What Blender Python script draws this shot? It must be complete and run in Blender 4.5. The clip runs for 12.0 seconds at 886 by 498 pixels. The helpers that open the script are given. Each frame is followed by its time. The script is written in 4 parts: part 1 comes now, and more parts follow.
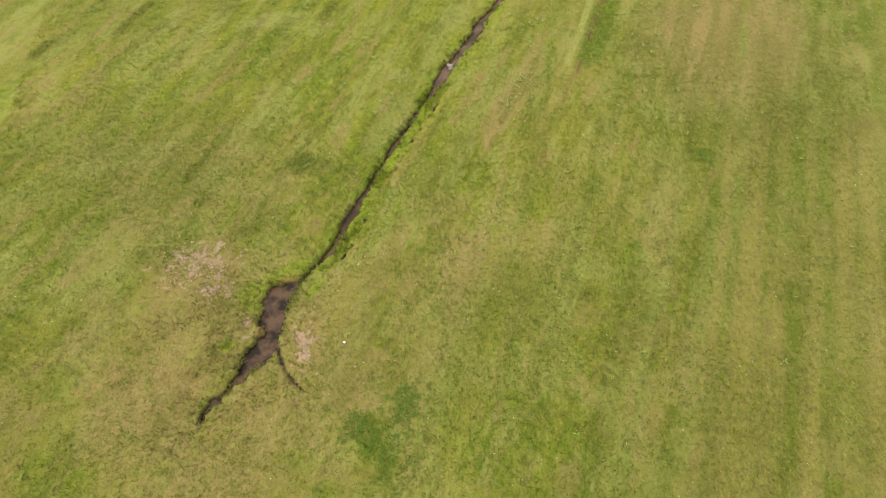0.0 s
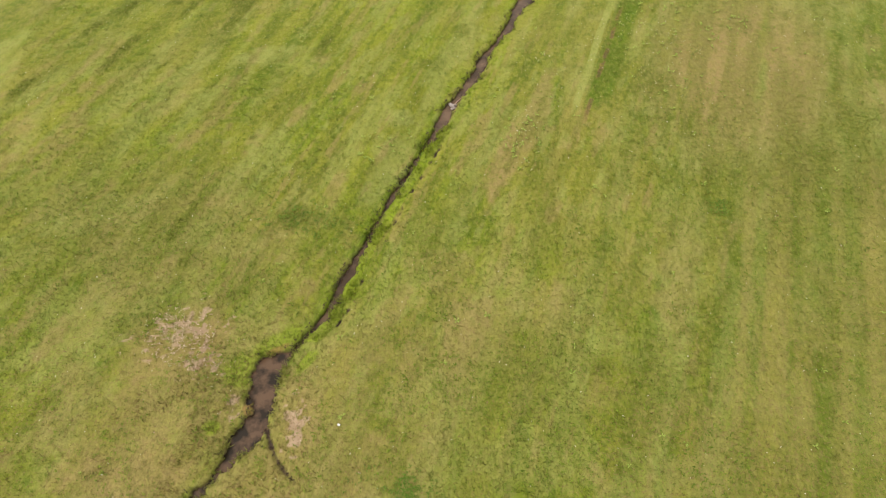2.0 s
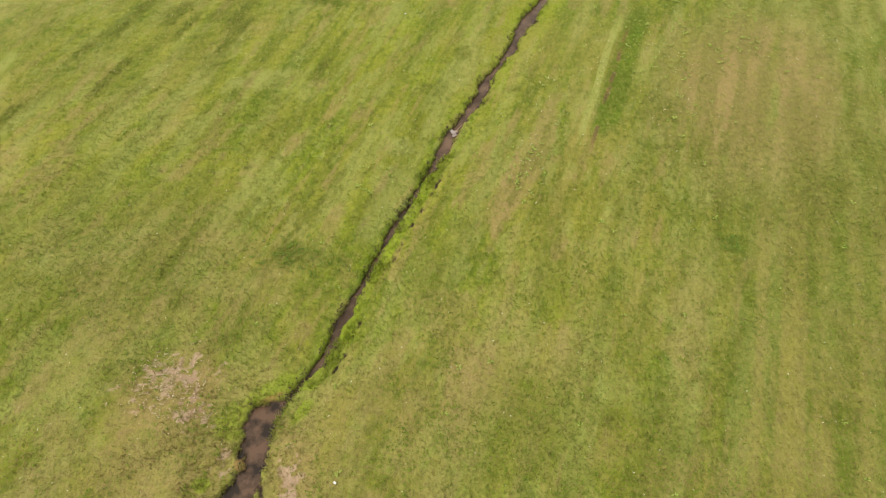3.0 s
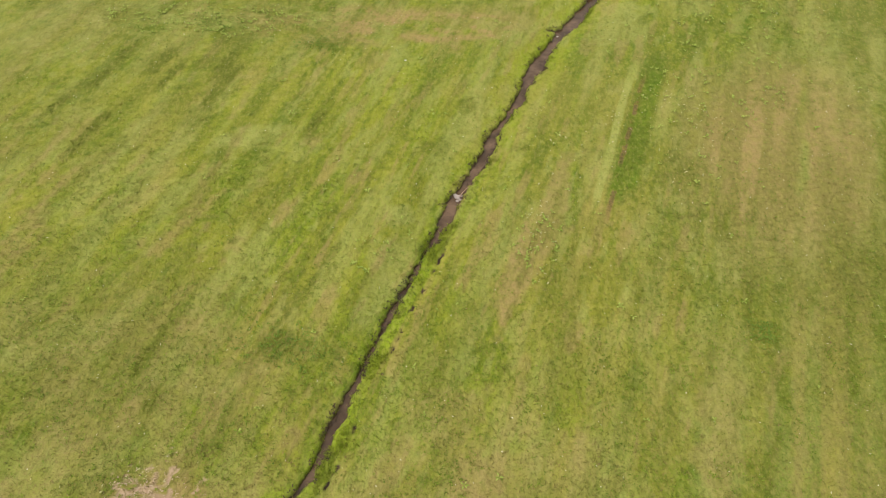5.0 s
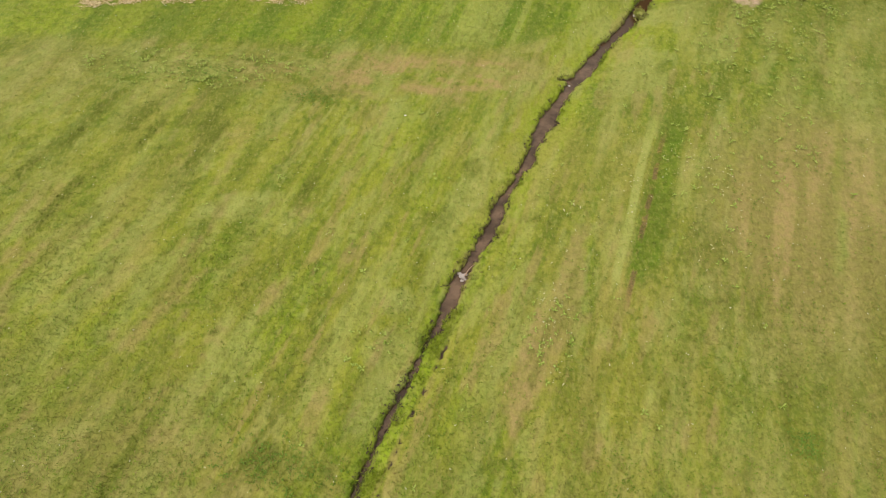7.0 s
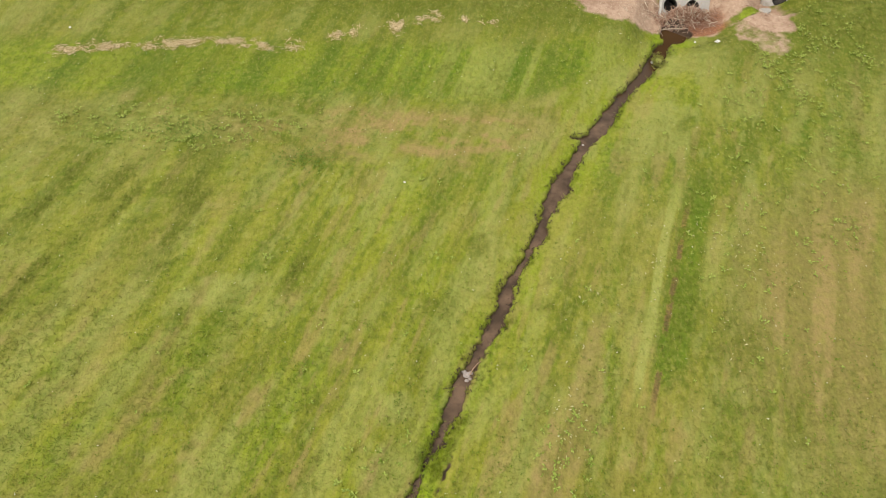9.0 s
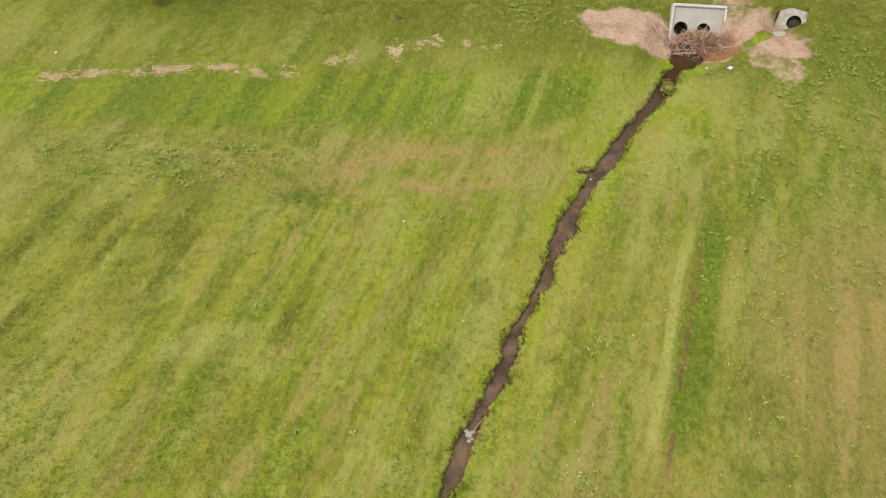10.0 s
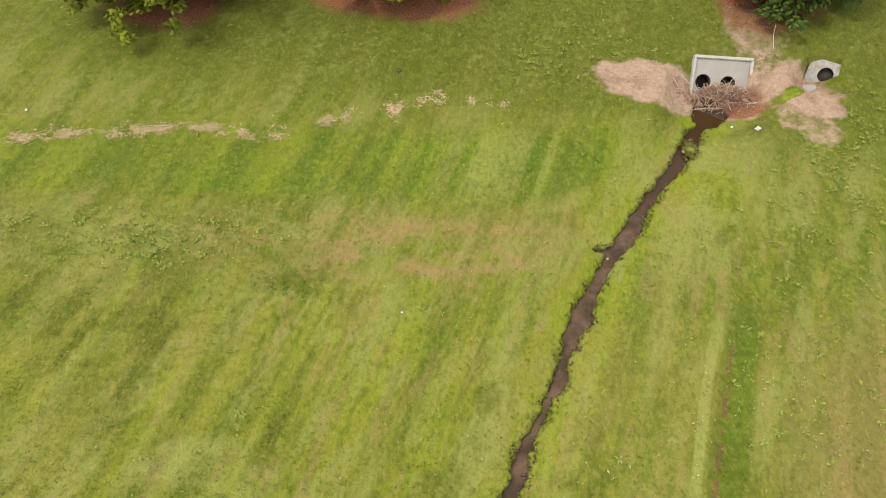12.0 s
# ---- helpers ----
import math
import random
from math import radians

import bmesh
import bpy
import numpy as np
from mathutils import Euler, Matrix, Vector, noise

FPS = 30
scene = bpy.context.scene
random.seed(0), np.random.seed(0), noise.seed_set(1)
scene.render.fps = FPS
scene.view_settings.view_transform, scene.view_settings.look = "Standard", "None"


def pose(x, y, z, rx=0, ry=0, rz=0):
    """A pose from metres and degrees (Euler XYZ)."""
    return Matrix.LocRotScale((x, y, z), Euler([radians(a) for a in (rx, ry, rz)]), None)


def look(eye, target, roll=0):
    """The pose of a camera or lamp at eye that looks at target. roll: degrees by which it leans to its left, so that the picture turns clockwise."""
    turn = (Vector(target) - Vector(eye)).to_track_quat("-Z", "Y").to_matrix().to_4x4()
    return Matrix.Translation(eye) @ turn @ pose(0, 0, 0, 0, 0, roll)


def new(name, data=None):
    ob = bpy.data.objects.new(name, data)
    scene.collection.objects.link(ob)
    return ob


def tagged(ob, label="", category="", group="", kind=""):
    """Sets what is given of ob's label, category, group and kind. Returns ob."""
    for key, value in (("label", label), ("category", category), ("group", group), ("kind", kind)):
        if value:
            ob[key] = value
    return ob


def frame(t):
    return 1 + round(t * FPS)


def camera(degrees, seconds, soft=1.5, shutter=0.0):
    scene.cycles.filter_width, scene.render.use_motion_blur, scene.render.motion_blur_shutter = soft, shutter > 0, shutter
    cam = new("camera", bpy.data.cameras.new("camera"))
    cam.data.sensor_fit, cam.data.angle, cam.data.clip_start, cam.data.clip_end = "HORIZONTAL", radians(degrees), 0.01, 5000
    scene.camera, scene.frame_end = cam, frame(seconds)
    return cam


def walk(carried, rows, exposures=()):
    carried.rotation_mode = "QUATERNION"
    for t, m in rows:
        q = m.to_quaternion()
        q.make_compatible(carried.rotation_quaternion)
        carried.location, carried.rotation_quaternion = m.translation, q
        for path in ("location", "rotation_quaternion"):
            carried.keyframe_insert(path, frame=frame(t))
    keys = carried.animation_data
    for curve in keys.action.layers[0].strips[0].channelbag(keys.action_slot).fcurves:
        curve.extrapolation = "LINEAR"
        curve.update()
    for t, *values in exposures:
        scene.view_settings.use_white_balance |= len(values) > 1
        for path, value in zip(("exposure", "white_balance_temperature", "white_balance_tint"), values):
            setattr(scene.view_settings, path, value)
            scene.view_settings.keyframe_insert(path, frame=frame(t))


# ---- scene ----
cam = camera(73.7, 12.0, soft=0.95)
# seconds, eye x y z, yaw, pitch, roll
ROWS = [
    (0.0, 1.242, -0.520, 12.047, 3.13, -55.24, 1.27),
    (0.5, 1.204, -0.145, 12.057, 3.14, -55.27, 1.26),
    (1.0, 1.162, 0.286, 12.074, 3.16, -55.30, 1.25),
    (1.5, 1.117, 0.763, 12.096, 3.17, -55.32, 1.24),
    (2.0, 1.068, 1.275, 12.120, 3.19, -55.35, 1.23),
    (2.5, 1.016, 1.816, 12.146, 3.20, -55.38, 1.22),
    (3.0, 0.962, 2.379, 12.170, 3.23, -55.41, 1.21),
    (3.5, 0.905, 2.958, 12.192, 3.25, -55.44, 1.21),
    (4.0, 0.846, 3.550, 12.212, 3.27, -55.47, 1.20),
    (4.5, 0.786, 4.153, 12.228, 3.30, -55.50, 1.19),
    (5.0, 0.724, 4.762, 12.241, 3.33, -55.53, 1.19),
    (5.5, 0.662, 5.378, 12.249, 3.36, -55.56, 1.18),
    (6.0, 0.600, 6.000, 12.255, 3.39, -55.60, 1.18),
    (6.5, 0.538, 6.627, 12.257, 3.43, -55.63, 1.18),
    (7.0, 0.476, 7.258, 12.257, 3.46, -55.66, 1.17),
    (7.5, 0.414, 7.894, 12.256, 3.50, -55.70, 1.17),
    (8.0, 0.354, 8.535, 12.253, 3.54, -55.74, 1.17),
    (8.5, 0.294, 9.181, 12.250, 3.59, -55.78, 1.17),
    (9.0, 0.235, 9.831, 12.248, 3.63, -55.82, 1.17),
    (9.5, 0.177, 10.484, 12.247, 3.68, -55.86, 1.17),
    (10.0, 0.119, 11.139, 12.249, 3.73, -55.90, 1.17),
    (10.5, 0.060, 11.794, 12.254, 3.78, -55.94, 1.18),
    (11.0, 0.001, 12.445, 12.262, 3.84, -55.99, 1.18),
    (11.5, -0.060, 13.089, 12.274, 3.89, -56.04, 1.19),
    (12.0, -0.124, 13.721, 12.290, 3.95, -56.08, 1.19),
]


def aim(x, y, z, yaw, pitch, roll):
    a, b = radians(yaw), radians(pitch)
    way = Vector((-math.sin(a) * math.cos(b), math.cos(a) * math.cos(b), math.sin(b)))
    eye = Vector((x, y, z))
    return look(eye, eye + way, roll)


walk(cam, [(t, aim(*r)) for t, *r in ROWS])

# ---- world, sun ----
SUN_UP, SUN_FROM = 58.0, 250.0  # elevation and compass bearing of the veiled sun, degrees
world = bpy.data.worlds.new("overcast_sky")
scene.world = world
world.use_nodes = True
wt = world.node_tree
sky = wt.nodes.new("ShaderNodeTexSky")
sky.sky_type = "NISHITA"
sky.sun_disc = False
sky.sun_elevation = radians(SUN_UP)
sky.sun_rotation = radians(SUN_FROM)
sky.air_density, sky.dust_density, sky.ozone_density = 1.0, 4.0, 1.0
veil = wt.nodes.new("ShaderNodeMix")
veil.data_type = "RGBA"
veil.inputs[0].default_value = 0.7
veil.inputs[7].default_value = (9.0, 8.7, 8.2, 1)
wt.links.new(sky.outputs[0], veil.inputs[6])
wt.links.new(veil.outputs[2], wt.nodes["Background"].inputs[0])
wt.nodes["Background"].inputs[1].default_value = 0.158
sun = new("sun", bpy.data.lights.new("sun", "SUN"))
sun.data.energy = 2.0
sun.data.angle = radians(14)
sun.data.color = (1.0, 0.95, 0.87)
sa, se = radians(SUN_FROM), radians(SUN_UP)
sun.matrix_world = look((0, 0, 40), Vector((0, 0, 40)) - Vector((math.sin(sa) * math.cos(se), math.cos(sa) * math.cos(se), math.sin(se))))

# ---- smooth random fields over the plan ----
RNG = np.random.default_rng(7)
LEAN = math.tan(radians(15.6))  # the mower's lanes lean this way from y


def lattice(ix, iy, seed):
    n = (ix.astype(np.int64) * 374761393 + iy.astype(np.int64) * 668265263 + seed * 974634777) & 0x7FFFFFFF
    n = ((n ^ (n >> 13)) * 1274126177) & 0x7FFFFFFF
    return ((n ^ (n >> 16)) & 0xFFFF) / 65535.0


def field(x, y, seed):
    """Value noise, 0 to 1, one cell a unit."""
    ix, iy = np.floor(x), np.floor(y)
    fx, fy = x - ix, y - iy
    fx, fy = fx * fx * (3 - 2 * fx), fy * fy * (3 - 2 * fy)
    a, b = lattice(ix, iy, seed), lattice(ix + 1, iy, seed)
    c, d = lattice(ix, iy + 1, seed), lattice(ix + 1, iy + 1, seed)
    return (a * (1 - fx) + b * fx) * (1 - fy) + (c * (1 - fx) + d * fx) * fy


def fbm(x, y, seed, octaves=3):
    total, gain, norm = 0, 1.0, 0
    for k in range(octaves):
        total = total + gain * field(x * 2 ** k, y * 2 ** k, seed + k)
        norm += gain
        gain *= 0.55
    return total / norm


def step(a, b, v):
    u = np.clip((v - a) / (b - a), 0, 1)
    return u * u * (3 - 2 * u)


def oval(x, y, cx, cy, rx, ry, turn=0.0, rough=0.35, seed=0):
    """1 inside an oval with a ragged outline, 0 outside. turn: degrees that its long axis rx leans from x towards y."""
    c, s = math.cos(radians(turn)), math.sin(radians(turn))
    u, v = (x - cx) * c + (y - cy) * s, (y - cy) * c - (x - cx) * s
    r = np.sqrt((u / rx) ** 2 + (v / ry) ** 2) + rough * (fbm(x * 1.7, y * 1.7, 40 + seed) - 0.5) * 2
    return 1 - step(0.7, 1.15, r)


def drift(x, y, cx, cy, rx, ry, turn=0.0, seed=0):
    """A patch of growth that thins out in streaks and flecks towards its rim."""
    c, s = math.cos(radians(turn)), math.sin(radians(turn))
    u, v = (x - cx) * c + (y - cy) * s, (y - cy) * c - (x - cx) * s
    out = np.zeros(x.shape)
    near = (np.abs(x - cx) < 2.4 * max(rx, ry)) & (np.abs(y - cy) < 2.4 * max(rx, ry))
    xs, ys = x[near], y[near]
    g = np.exp(-0.9 * ((u[near] / rx) ** 2 + (v[near] / ry) ** 2))
    n = 0.6 * fbm((xs - ys * LEAN) * 2.4, ys * 0.9, 40 + seed, 3) + 0.4 * fbm(xs * 7, ys * 5, 47 + seed, 2)
    out[near] = step(0.26, 0.72, g * 1.0 + (n - 0.5) * 1.0) * step(0.02, 0.2, g)
    return out


# ---- the brook's course: x, y, width of the water ----
LOWER = [(-3.83, 3.20, .08), (-3.76, 3.43, .20), (-3.63, 3.58, .24), (-3.50, 3.77, .16), (-3.37, 3.99, .14), (-3.22, 4.19, .32), (-3.14, 4.44, .50),
         (-2.98, 4.72, .64), (-2.90, 4.98, .60), (-2.85, 5.25, .48), (-2.96, 5.52, .62), (-2.96, 5.81, .70), (-2.92, 6.15, .68), (-2.65, 6.40, .42),
         (-2.50, 6.60, .22), (-2.39, 6.76, .10), (-2.25, 7.02, .10), (-1.95, 7.49, .26), (-1.80, 7.95, .24), (-1.70, 8.47, .28), (-1.61, 8.69, .34),
         (-1.51, 9.05, .16), (-1.22, 9.95, .18), (-1.00, 10.62, .10), (-0.80, 11.25, .30), (-0.67, 11.61, .16), (-0.37, 12.38, .08), (-0.20, 12.97, .12)]
UPPER = [(0.05, 13.51, .32), (0.27, 14.15, .44), (0.46, 14.74, .38), (0.63, 15.15, .24), (0.82, 15.58, .26), (0.95, 15.87, .34), (1.14, 16.15, .44),
         (1.22, 16.46, .34), (1.29, 16.86, .44), (1.38, 17.20, .32), (1.51, 17.48, .24), (1.80, 18.00, .20), (1.95, 18.38, .25), (2.12, 18.65, .35),
         (2.24, 19.20, .30), (2.44, 19.83, .38), (2.62, 20.18, .57), (2.76, 20.50, .57), (2.85, 20.85, .42), (3.13, 21.39, .34), (3.30, 21.76, .32),
         (3.55, 22.18, .42), (3.97, 22.76, .50), (4.52, 23.86, .34), (4.80, 24.25, .35), (5.17, 24.78, .37), (5.56, 25.35, .42), (5.95, 26.02, .58),
         (6.20, 26.56, .46), (6.47, 26.96, .19), (6.62, 27.24, .86), (6.78, 27.52, 1.12)]
COURSE = np.array(LOWER + UPPER)
RILL = np.array([(-2.74, 5.02, .12), (-2.46, 4.49, .10), (-2.34, 4.31, .08), (-2.02, 3.95, .06), (-1.69, 3.76, .02), (-1.54, 3.20, -.04)])
NOTCH = np.array([(3.42, 22.20, .12), (3.20, 22.22, .03), (3.0, 22.27, -.04)])


def edge_of(x, y, course):
    """The distance to the edge of the water, below 0 inside it."""
    best = np.full(x.shape, 1e9)
    for (ax, ay, aw), (bx, by, bw) in zip(course[:-1], course[1:]):
        dx, dy = bx - ax, by - ay
        k = np.clip(((x - ax) * dx + (y - ay) * dy) / (dx * dx + dy * dy), 0, 1)
        best = np.minimum(best, np.hypot(x - ax - k * dx, y - ay - k * dy) - 0.5 * (aw + k * (bw - aw)))
    return best


def brook(x, y):
    near = np.full(x.shape, 1e9)
    m = (x > -7) & (x < 12) & (y > 0) & (y < 31)
    xm, ym = x[m], y[m]
    w, slim = COURSE[:, 2], (COURSE[:, 1] > 6.8) & (COURSE[:, 1] < 13.6)
    d = edge_of(xm, ym, COURSE * (1, 1, 0) + np.stack([0 * w, 0 * w, np.where(slim, np.maximum(w - 0.15, 0.065), np.maximum(w - 0.09, 0.07))], 1))
    d = np.minimum(d, edge_of(xm, ym, NOTCH))
    # a bite out of the pool's bank, and the islet that carries the tuft
    d = np.maximum(d, 0.17 - np.hypot((xm + 3.16) / 1.0, (ym - 5.22) / 0.9))
    d = np.maximum(d, 0.15 - np.hypot(xm - 5.99, (ym - 25.88) / 1.3))
    rag = 0.55 + 0.15 * step(12.8, 14.0, ym) + 0.35 * (1 - step(5.6, 6.4, ym))
    near[m] = d + 0.01 + rag * (0.17 * (fbm(xm * 4.0, ym * 4.0, 3, 2) - 0.5) + 0.09 * (field(xm * 9, ym * 9, 8) - 0.5) + 0.10 * (field(xm * 21, ym * 21, 18) - 0.5))
    return near


def rill(x, y):
    near = np.full(x.shape, 1e9)
    m = (x > -5) & (x < 1) & (y > 1) & (y < 7)
    near[m] = edge_of(x[m], y[m], RILL) + 0.03 + 0.12 * (fbm(x[m] * 6, y[m] * 6, 9) - 0.5)
    return near


def ledge(x, y):
    """How deep an old broken bank line is cut beside the lower brook."""
    u = np.full(x.shape, 1e9)
    m = (x > -2.5) & (x < 1) & (y > 7.2) & (y < 13.2)
    xm, ym = x[m], y[m]
    u[m] = edge_of(xm - 0.40 - 0.12 * (fbm(ym * 1.4, ym * 0, 5) - 0.5), ym + 0.15, COURSE * (1, 1, 0) + (0, 0, 0.02)) + 0.09 * (field(xm * 8, ym * 8, 6) - 0.5) + 0.05 * (field(xm * 19, ym * 19, 16) - 0.5)
    return (1 - step(-0.01, 0.04, u)) * step(0.47, 0.56, fbm(x * 4.5, y * 4.5, 7, 3))


def shelf(x, y):
    """The lush strip between the lower brook and its old bank line."""
    u = np.full(x.shape, 1e9)
    m = (x > -2.6) & (x < 1.2) & (y > 6.8) & (y < 14.0)
    u[m] = edge_of(x[m] - 0.22, y[m] + 0.08, COURSE * (1, 1, 0)) + 0.10 * (fbm(x[m] * 3, y[m] * 3, 59, 2) - 0.5)
    return 1 - step(0.10, 0.19, u)


WALL_X, WALL_Y = 7.10, 28.2  # middle of the headwall's foot


def land(x, y, d=None, dr=None):
    """The height of the ground."""
    d = brook(x, y) if d is None else d
    dr = rill(x, y) if dr is None else dr
    h = 0.34 + 0.10 * (fbm(x * 0.15, y * 0.15, 21) - 0.5)
    h = h + 0.48 * step(22.5, 29.5, y) + 0.055 * np.clip(y - 29.0, 0, 14)
    # the scoured hollow before the culvert
    hollow = np.exp(-(((x - 7.1) / 1.3) ** 2 + ((y - 27.5) / 0.95) ** 2) ** 1.5)
    h = h * (1 - hollow) + 0.06 * hollow
    hollow = np.exp(-(((x - 9.95) / 0.75) ** 2 + ((y - 28.55) / 0.6) ** 2) ** 2)
    h = h * (1 - 0.95 * hollow) + 0.95 * 0.22 * hollow
    lip = 0.13 + 0.05 * (fbm(x * 3, y * 3, 33) - 0.5)
    low = np.minimum(h, lip)
    swale = step(0.05, 1.25, d)
    h = np.where(d < 1.25, low + (h - low) * swale, h)
    bank = step(-0.02, 0.085, d)
    bed = -0.05 - np.clip(-d * 0.45, 0, 0.12)
    h = np.where(d < 0.085, bed + (h - bed) * bank, h)
    cut = 1 - step(-0.03, 0.09, dr)
    h = h - 0.10 * cut * (h > 0.1)
    h = h - 0.07 * ledge(x, y) * (d > 0.1)
    # driftwood heap before the pipes, and the pit that the slab covers
    heap = np.exp(-(((x - 7.22) / 0.80) ** 2) ** 2) * np.exp(-(((y - 28.20) / 0.30) ** 2))
    h = np.maximum(h, -0.1 + (0.56 + 0.24 * (fbm(x * 4, y * 4, 66, 2) - 0.4)) * heap)
    h = np.where((np.abs(x - WALL_X) < 0.80) & (y > 28.32) & (y < 28.93), -0.35, h)
    h = np.where((np.abs(x - 10.2) < 0.40) & (y > 28.90) & (y < 29.40), -0.1, h)
    h = h + 0.022 * (fbm(x * 4.5, y * 4.5, 61, 2) - 0.5) * (d > 0.05)
    return h


def strip(x, y, x0, y0, y1, wide, seed):
    """A lane strip beginning at x0, y0 and running along the mowing to y1."""
    u = x - x0 - (y - y0) * LEAN + 0.10 * (fbm(x * 1.3, y * 1.3, seed) - 0.5)
    w = y + 1.2 * (fbm(x * 2.0, y * 1.0, seed + 5) - 0.5)
    return (1 - step(wide * 0.36, wide * 0.66, np.abs(u))) * step(y0 - 0.5, y0 + 0.6, w) * (1 - step(y1 - 0.8, y1 + 0.5, w))


# ovals of the cover: centre, half axes, turn
DRY = [(-5.0, 6.4, 1.3, 1.1, 30), (-4.8, 3.4, 1.5, 1.4, 0), (-4.3, 6.2, 0.45, 0.35, 10), (-1.95, 5.0, 0.60, 0.95, 12), (-2.5, 3.2, 0.9, 0.75, 0), (-3.1, 1.9, 1.0, 0.7, 0),
       (2.05, 12.2, 0.35, 1.9, -15), (1.2, 7.0, 0.6, 1.4, -15), (0.4, 22.4, 2.4, 0.75, 4), (-3.2, 21.9, 1.8, 0.4, 8), (2.0, 23.7, 1.2, 0.6, 25)]
DRY_B = [(-6.3, 10.1, 0.7, 0.5, 20), (-1.05, 6.65, 0.1, 0.35, -10), (3.4, 8.1, 0.4, 0.6, -15), (7.6, 18.5, 0.9, 2.6, -15), (9.2, 19.5, 1.0, 3.2, -15),
         (-0.6, 4.2, 1.4, 0.8, 10), (3.0, 14.5, 0.35, 2.4, -15), (9.2, 18.1, 0.35, 0.6, -15), (3.3, 10.8, 0.25, 0.5, -15), (-5.7, 10.2, 0.9, 0.4, 30), (-5.6, 8.4, 0.8, 0.5, 30), (0.2, 6.6, 0.4, 0.9, -15), (-3.6, 2.2, 1.8, 1.2, 15), (8.6, 26.6, 1.0, 0.6, -20), (12.0, 30.6, 1.2, 1.0, 0)]
EARTH = [(-5.0, 6.75, 1.05, 0.7, 30), (-4.35, 6.1, 0.6, 0.45, 10), (-2.05, 4.95, 0.30, 0.65, 8), (-3.45, 5.25, 0.25, 0.35, 0)]
LUSH = [(-1.0, 24.3, 4.2, 0.85, 6), (2.9, 25.0, 1.7, 1.3, 25), (-6.5, 23.4, 3.2, 0.7, 0), (-0.25, 3.0, 0.55, 0.65, 20), (0.35, 2.2, 0.55, 0.55, 0),
        (-3.4, 6.0, 0.33, 0.3, 0), (-2.75, 6.75, 0.6, 0.22, 40), (-2.0, 6.3, 0.25, 0.6, -30), (3.9, 21.3, 0.32, 1.3, -18), (11.0, 26.0, 2.2, 3.0, 0), (10.8, 22.6, 1.6, 2.6, 0),
        (12.4, 19.6, 0.8, 1.1, 0), (3.15, 6.9, 0.28, 0.45, -15), (3.65, 8.3, 0.30, 0.30, 0), (2.6, 4.6, 0.9, 1.2, -15)]
DEEP = [(-3.9, 20.6, 0.55, 0.3, 15), (-3.0, 10.1, 0.8, 0.35, 10), (7.6, 11.5, 0.35, 0.4, 0), (1.7, 16.1, 0.25, 0.25, 0), (-9.0, 15.6, 0.6, 0.25, 65),
        (-7.0, 20.4, 0.9, 0.6, 20), (5.0, 6.2, 0.7, 1.5, -15), (2.7, 6.1, 1.0, 0.8, 0), (-7.2, 17.0, 0.7, 0.6, 30),
        (6.7, 8.3, 0.18, 0.40, -15), (4.3, 6.6, 0.32, 0.28, 0), (2.2, 16.6, 0.25, 0.22, 0), (-0.3, 16.3, 0.35, 0.30, 0), (-7.5, 19.3, 0.5, 0.5, 60), (-9.2, 19.1, 0.6, 0.5, 60), (0.5, 18.1, 0.4, 0.35, 20)]
# darker mown lanes: start x, start y, end y, width
LANES = [(-10.28, 14.75, 17.4, .35), (-7.15, 17.0, 19.4, .40), (-9.2, 18.4, 20.3, .5), (-7.2, 18.4, 20.1, .5), (-12.3, 13.6, 15.0, .4), (-3.9, 16.2, 18.0, .35), (8.9, 14.3, 18.7, .4),
         (9.87, 14.2, 17.7, .25), (11.2, 11.0, 19.6, .4), (4.95, 11.0, 14.0, .3), (6.25, 6.4, 8.8, .35), (4.5, 4.6, 6.6, .4), (3.1, 6.4, 8.5, .35), (7.0, 9.5, 12.0, .3), (8.4, 4.0, 9.0, .35),
         (-8.6, 18.0, 19.8, .3), (-10.7, 17.6, 20.0, .35), (-11.4, 16.6, 18.1, .3), (-6.1, 9.0, 11.2, .25), (-5.5, 8.4, 9.5, .25), (3.65, 6.7, 10.3, .25), (8.35, 9.0, 12.5, .3)]
LIME = [(-3.40, 6.10, 0.52, 0.46, 20), (-3.05, 6.55, 0.5, 0.25, 40), (-3.75, 4.75, 0.22, 0.16, 0), (-2.75, 6.80, 0.6, 0.25, 35), (6.05, 27.0, 0.35, 0.3, 0), (7.0, 26.75, 0.4, 0.22, 20), (-2.15, 6.3, 0.14, 0.4, -35), (8.9, 27.85, 0.40, 0.17, 28)]
PALE = [(-8.2, 21.4, 2.6, 0.5, 0), (0.8, 17.6, 0.3, 1.1, -15), (-1.1, 12.6, 0.7, 0.45, 25), (-5.5, 16.2, 1.2, 0.5, 20), (8.3, 10.0, 0.45, 3.0, -15),
        (1.0, 6.0, 0.6, 0.5, 0), (9.5, 15.0, 0.4, 3.0, -15), (-8.1, 9.7, 1.4, 0.6, 20), (6.0, 8.0, 0.5, 2.5, -15), (6.9, 25.6, 1.3, 0.8, 0), (4.6, 24.9, 0.6, 0.9, -20), (5.2, 22.6, 0.8, 1.6, -20), (3.3, 7.4, 0.35, 0.30, 0), (7.1, 13.1, 0.4, 0.9, -15), (-0.9, 13.9, 0.5, 0.4, 30), (2.2, 23.6, 0.8, 0.5, 20)]


